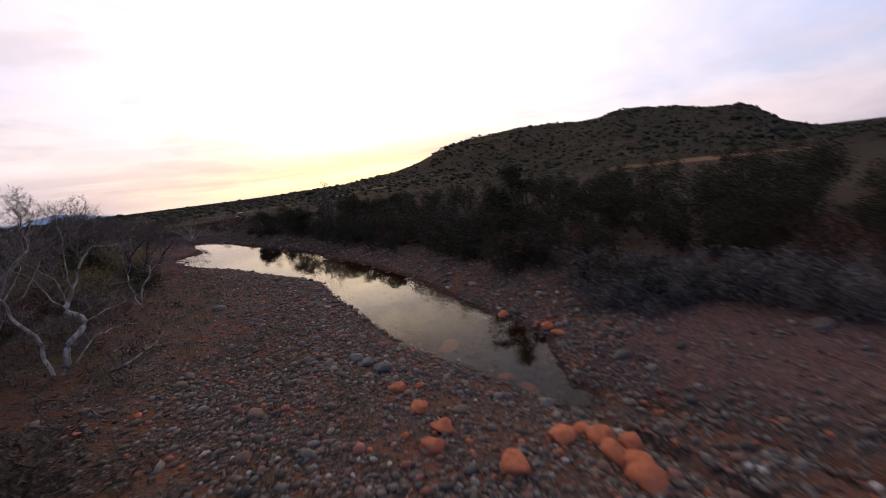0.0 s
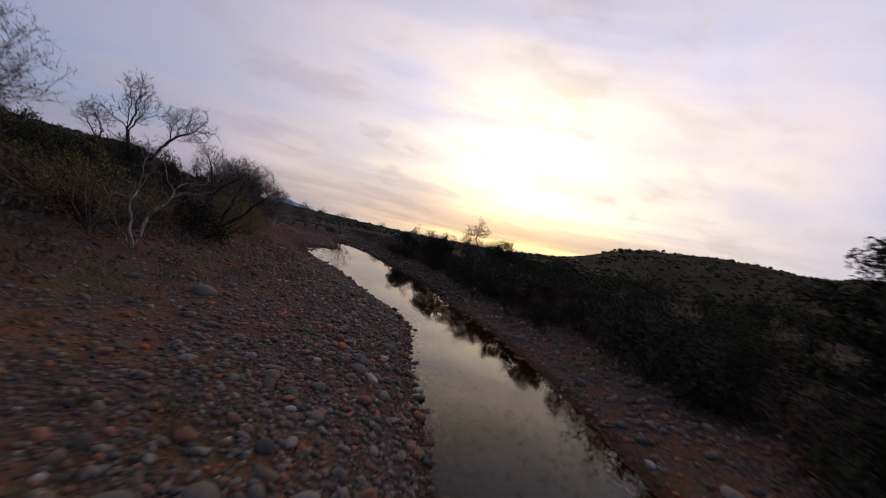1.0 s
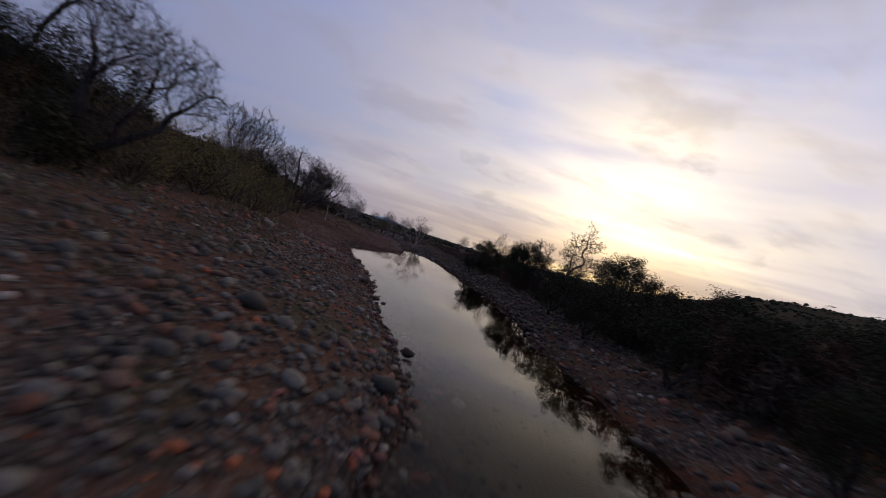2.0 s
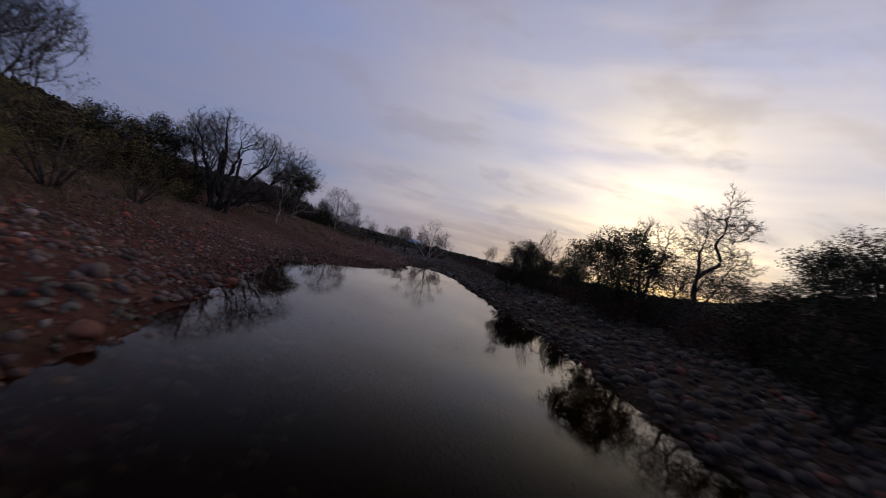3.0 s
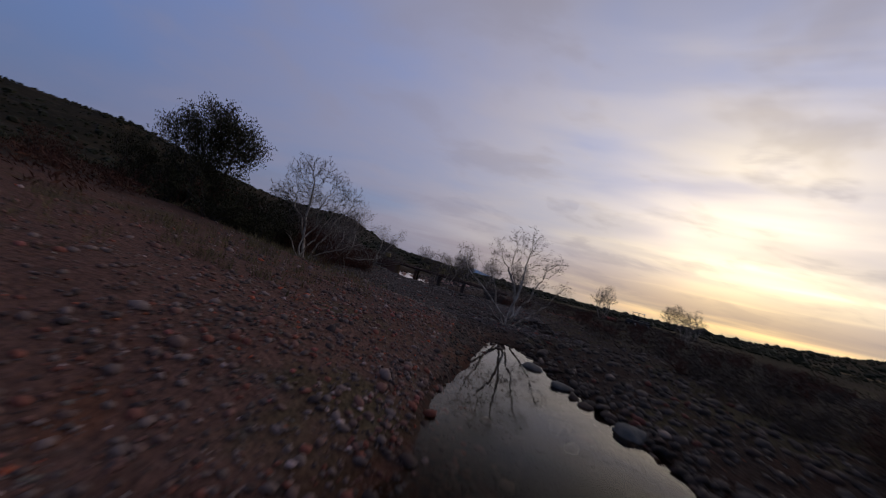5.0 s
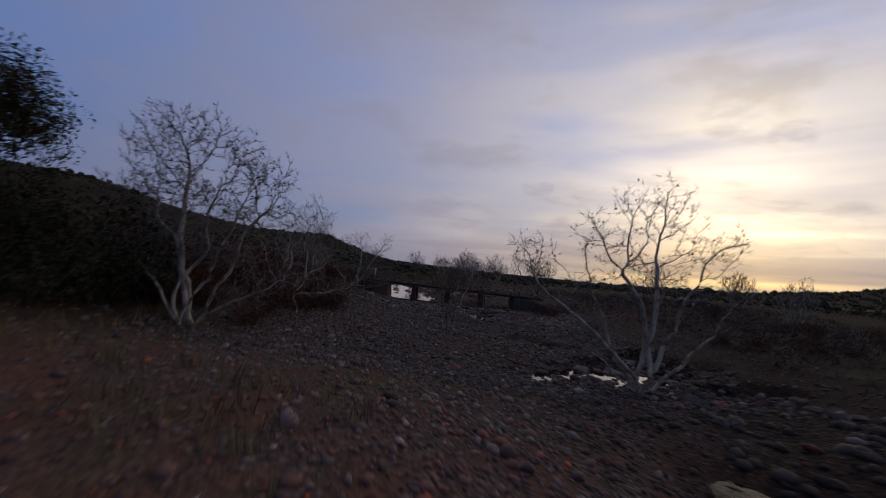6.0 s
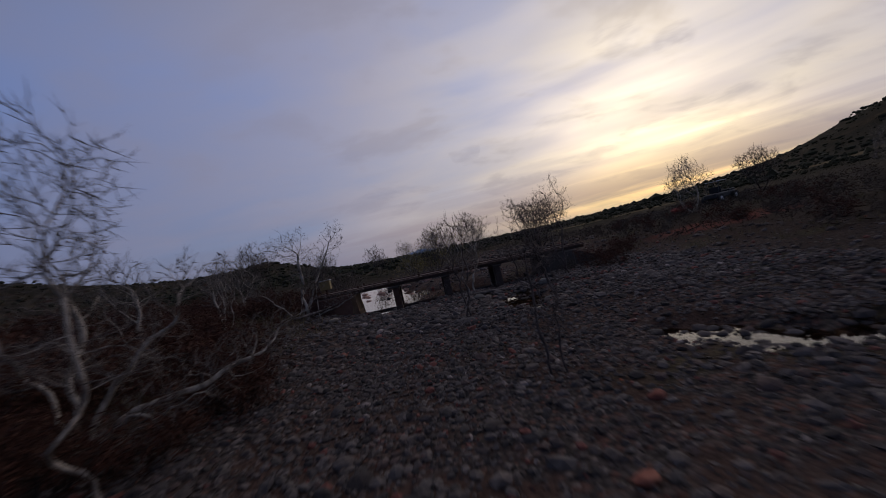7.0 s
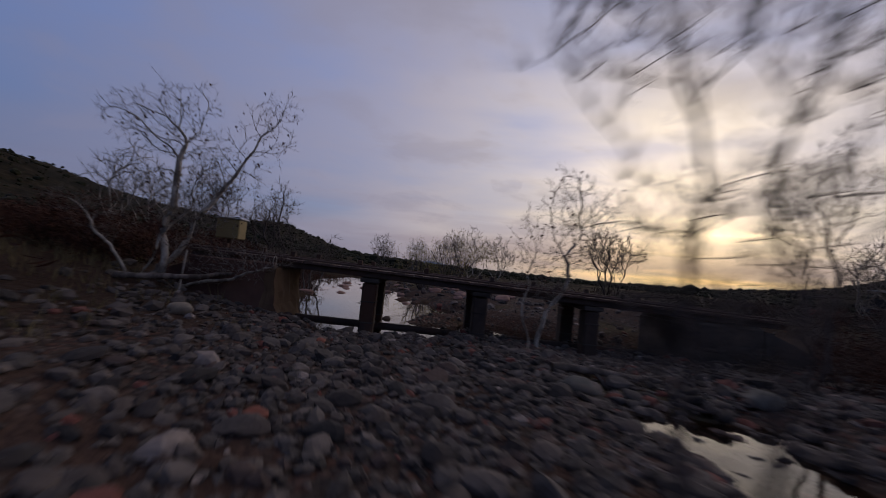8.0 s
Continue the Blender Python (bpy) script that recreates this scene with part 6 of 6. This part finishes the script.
def abutment(name, x0, x1, y0, y1, top, label, wing, mat, face):
    t = thing(name, pose(0, 0, 0), label, "abutment")
    if wing < 0:
        part("body", block(x0, x1, y0, y1, -0.4, top, 0.04), mat, t)
        part("face", block(x0 - 0.06, x0 - 0.003, y0 + 0.05, y1 - 0.05, -0.3, top - 0.1, 0.01), face, t, "stained concrete face")
    else:
        part("body", block(x0, x1 - 0.45, y0, y1, -0.4, top, 0.04), mat, t)
        part("front_wall", block(x0 + 0.05, x1, y0 - 0.16, y0 - 0.004, -0.3, top + 0.10, 0.03), mat, t)
        part("side_wall", block(x1 - 0.446, x1 - 0.03, y0, y0 + 1.3, -0.35, top - 0.02, 0.03), mat, t)
        # the corner is broken and worn down to bare tan concrete
        bm = block(x1 - 0.17, x1 + 0.05, y0 - 0.19, y0 + 1.34, -0.35, top - 0.02, 0.0)
        bmesh.ops.subdivide_edges(bm, edges=bm.edges[:], cuts=7, use_grid_fill=True)
        for v in bm.verts:
            n = noise.noise(v.co * 3.1) + 0.5 * noise.noise(v.co * 8.0)
            v.co.x += 0.06 * n + (0.13 * smoothstep(top, 0.2, v.co.z) if v.co.x > x1 - 0.05 else 0.10 * noise.noise(Vector((v.co.z * 2.2, 3.1, 0))))
            v.co.y += 0.03 * n
            v.co.z += 0.05 * n
        part("worn_corner", bm, face, t, "tan broken corner of bare concrete")
    bm = bmesh.new()
    xs = (x0 - 2.2, x0 - 0.003) if wing > 0 else (x1 + 0.003, x1 + 2.2)
    hs = (top - 0.9, top - 0.05) if wing > 0 else (top - 0.05, top - 0.9)
    vs = [bm.verts.new((x, y, z)) for x, h in zip(xs, hs) for y in (y0, y0 + 0.22) for z in (-0.4, h)]
    for q in ((0, 1, 3, 2), (4, 6, 7, 5), (0, 4, 5, 1), (2, 3, 7, 6), (1, 5, 7, 3), (0, 2, 6, 4)):
        bm.faces.new([vs[i] for i in q])
    part("wing_wall", bm, mat, t)
    return t


abutment("bridge_abutment", 5.95, 7.75, BY0 - 0.25, BY1 + 0.2, DECK - 0.2, "dark rust-stained concrete bridge abutment with a tan face", 1, M_BROWN_CONCRETE, M_TAN)
abutment("bridge_abutment", 16.9, 18.4, BY0 - 0.1, BY1 + 0.2, deck_at(18.4) - 0.2, "dark concrete bridge abutment half hidden by scrub", -1, M_DARK_CONCRETE, M_DARK_CONCRETE)

box = thing("gauge_box", pose(6.42, 103.75, -0.2), "yellow metal gauge cabinet on a post at the bridge end", "cabinet")
part("post", rod((0, 0, DECK - 0.3), (0, 0, 2.28), 0.06), M_STEEL, box)
part("cabinet", block(-0.25, 0.25, -0.18, 0.18, 2.27, 2.70, 0.02), M_BOX, box)
part("lid", block(-0.28, 0.28, -0.21, 0.21, 2.705, 2.735, 0.008), M_ROOF, box, "pale metal lid")
pole = part("marker_pole", rod((6.1, 102.6, 0.3), (6.2, 102.6, 1.75), 0.02), M_PALE_BARK, None)
tagged(pole, "thin pale weathered pole standing in front of the abutment", "pole")


def log(x, y, length, radius, turn, seed, label):
    r = np.random.default_rng(seed)
    p, d, q = limb(r, (0, 0, 0), (1, 0, 0), length, radius, 0.17, 0.0, 13, 0.45)
    p[:, 2] *= 0.25
    q = q * r.uniform(0.8, 1.15, len(q))
    br = grow(r, [(p, d, q)], [(3, 0.3, 0.5, 0.7, 0.02, 0.3)])[1]
    v, f = tubes([(p, q)] + [(a, c) for a, _, c in br], 8)
    ob = new("driftwood_log", quick_mesh("driftwood_log", v, f, M_LOG))
    ob.matrix_world = pose(x, y, ground_z(x, y) + radius * 0.9, 0, 0, turn)
    tagged(ob, label, "log")


log(5.2, 102.2, 2.1, 0.07, -4, 1, "pale driftwood log lying at the foot of the abutment")
log(0.3, 17.2, 3.2, 0.05, 12, 2, "pale fallen branch on the gravel under a sycamore")
log(12.9, 100.8, 2.2, 0.07, 30, 3, "dark driftwood branch on the cobbles")
log(4.0, 66.0, 2.6, 0.07, -20, 4, "grey driftwood branch on the bank")

# ---------- parked buggy on the terrace ----------
buggy = thing("off_road_buggy", pose(37.2, 116.9, ground_z(37.2, 116.9), 0, 0, 18), "dark parked off-road buggy with a pale roof on the terrace", "vehicle")
for x in (-0.95, 0.95):
    for y in (-0.65, 0.65):
        w = part("wheel", rod((x, y - 0.12, 0.36), (x, y + 0.12, 0.36), 0.36, sides=20), M_TYRE, buggy)
        part("rim", rod((x, y - 0.13, 0.36), (x, y + 0.13, 0.36), 0.17, sides=12), M_ROOF, w)
part("body", block(-1.35, 1.35, -0.55, 0.55, 0.38, 0.82, 0.08), M_BODY, buggy)
part("bonnet", block(0.55, 1.4, -0.5, 0.5, 0.824, 1.0, 0.07), M_BODY, buggy)
part("seat_back", block(-0.5, -0.35, -0.5, 0.5, 0.824, 1.35, 0.04), M_TYRE, buggy)
for x0, x1 in ((0.55, 0.25), (-0.75, -0.6)):
    for y in (-0.5, 0.5):
        part("cage_post", rod((x0, y, 0.8), (x1, y, 1.78), 0.03), M_BODY, buggy)
part("roof", block(-0.72, 0.42, -0.56, 0.56, 1.78, 1.84, 0.02), M_ROOF, buggy, "pale roof panel")
tarp = part("tarp_heap", block(-0.9, 0.9, -0.4, 0.4, 0, 0.45, 0.16), M_RUG, None)
tarp.matrix_world = pose(33.6, 116.9, ground_z(33.6, 116.9) - 0.02, 0, 0, 12)
tagged(tarp, "red tarpaulin heap on the ground near the buggy", "tarp")

# ---------- the nearest stones, one by one ----------
MESHES = [quick_mesh("cobble", v, FACE2, M_STONE_ONE) for v in SHAPES2]
r = np.random.default_rng(61)
for i in chosen:
    s = big_s[i]
    sz = s * r.uniform(0.5, 0.8)
    ob = new("cobble", MESHES[int(r.integers(len(MESHES)))])
    ob.matrix_world = pose(big_x[i], big_y[i], ground_z(big_x[i], big_y[i]) + sz * 0.45, r.normal(0, 14), r.normal(0, 14), r.uniform(0, 360)) @ Matrix.Diagonal((s * r.uniform(0.8, 1.35), s * r.uniform(0.7, 1.1), sz, 1))
    ob.parent = ground
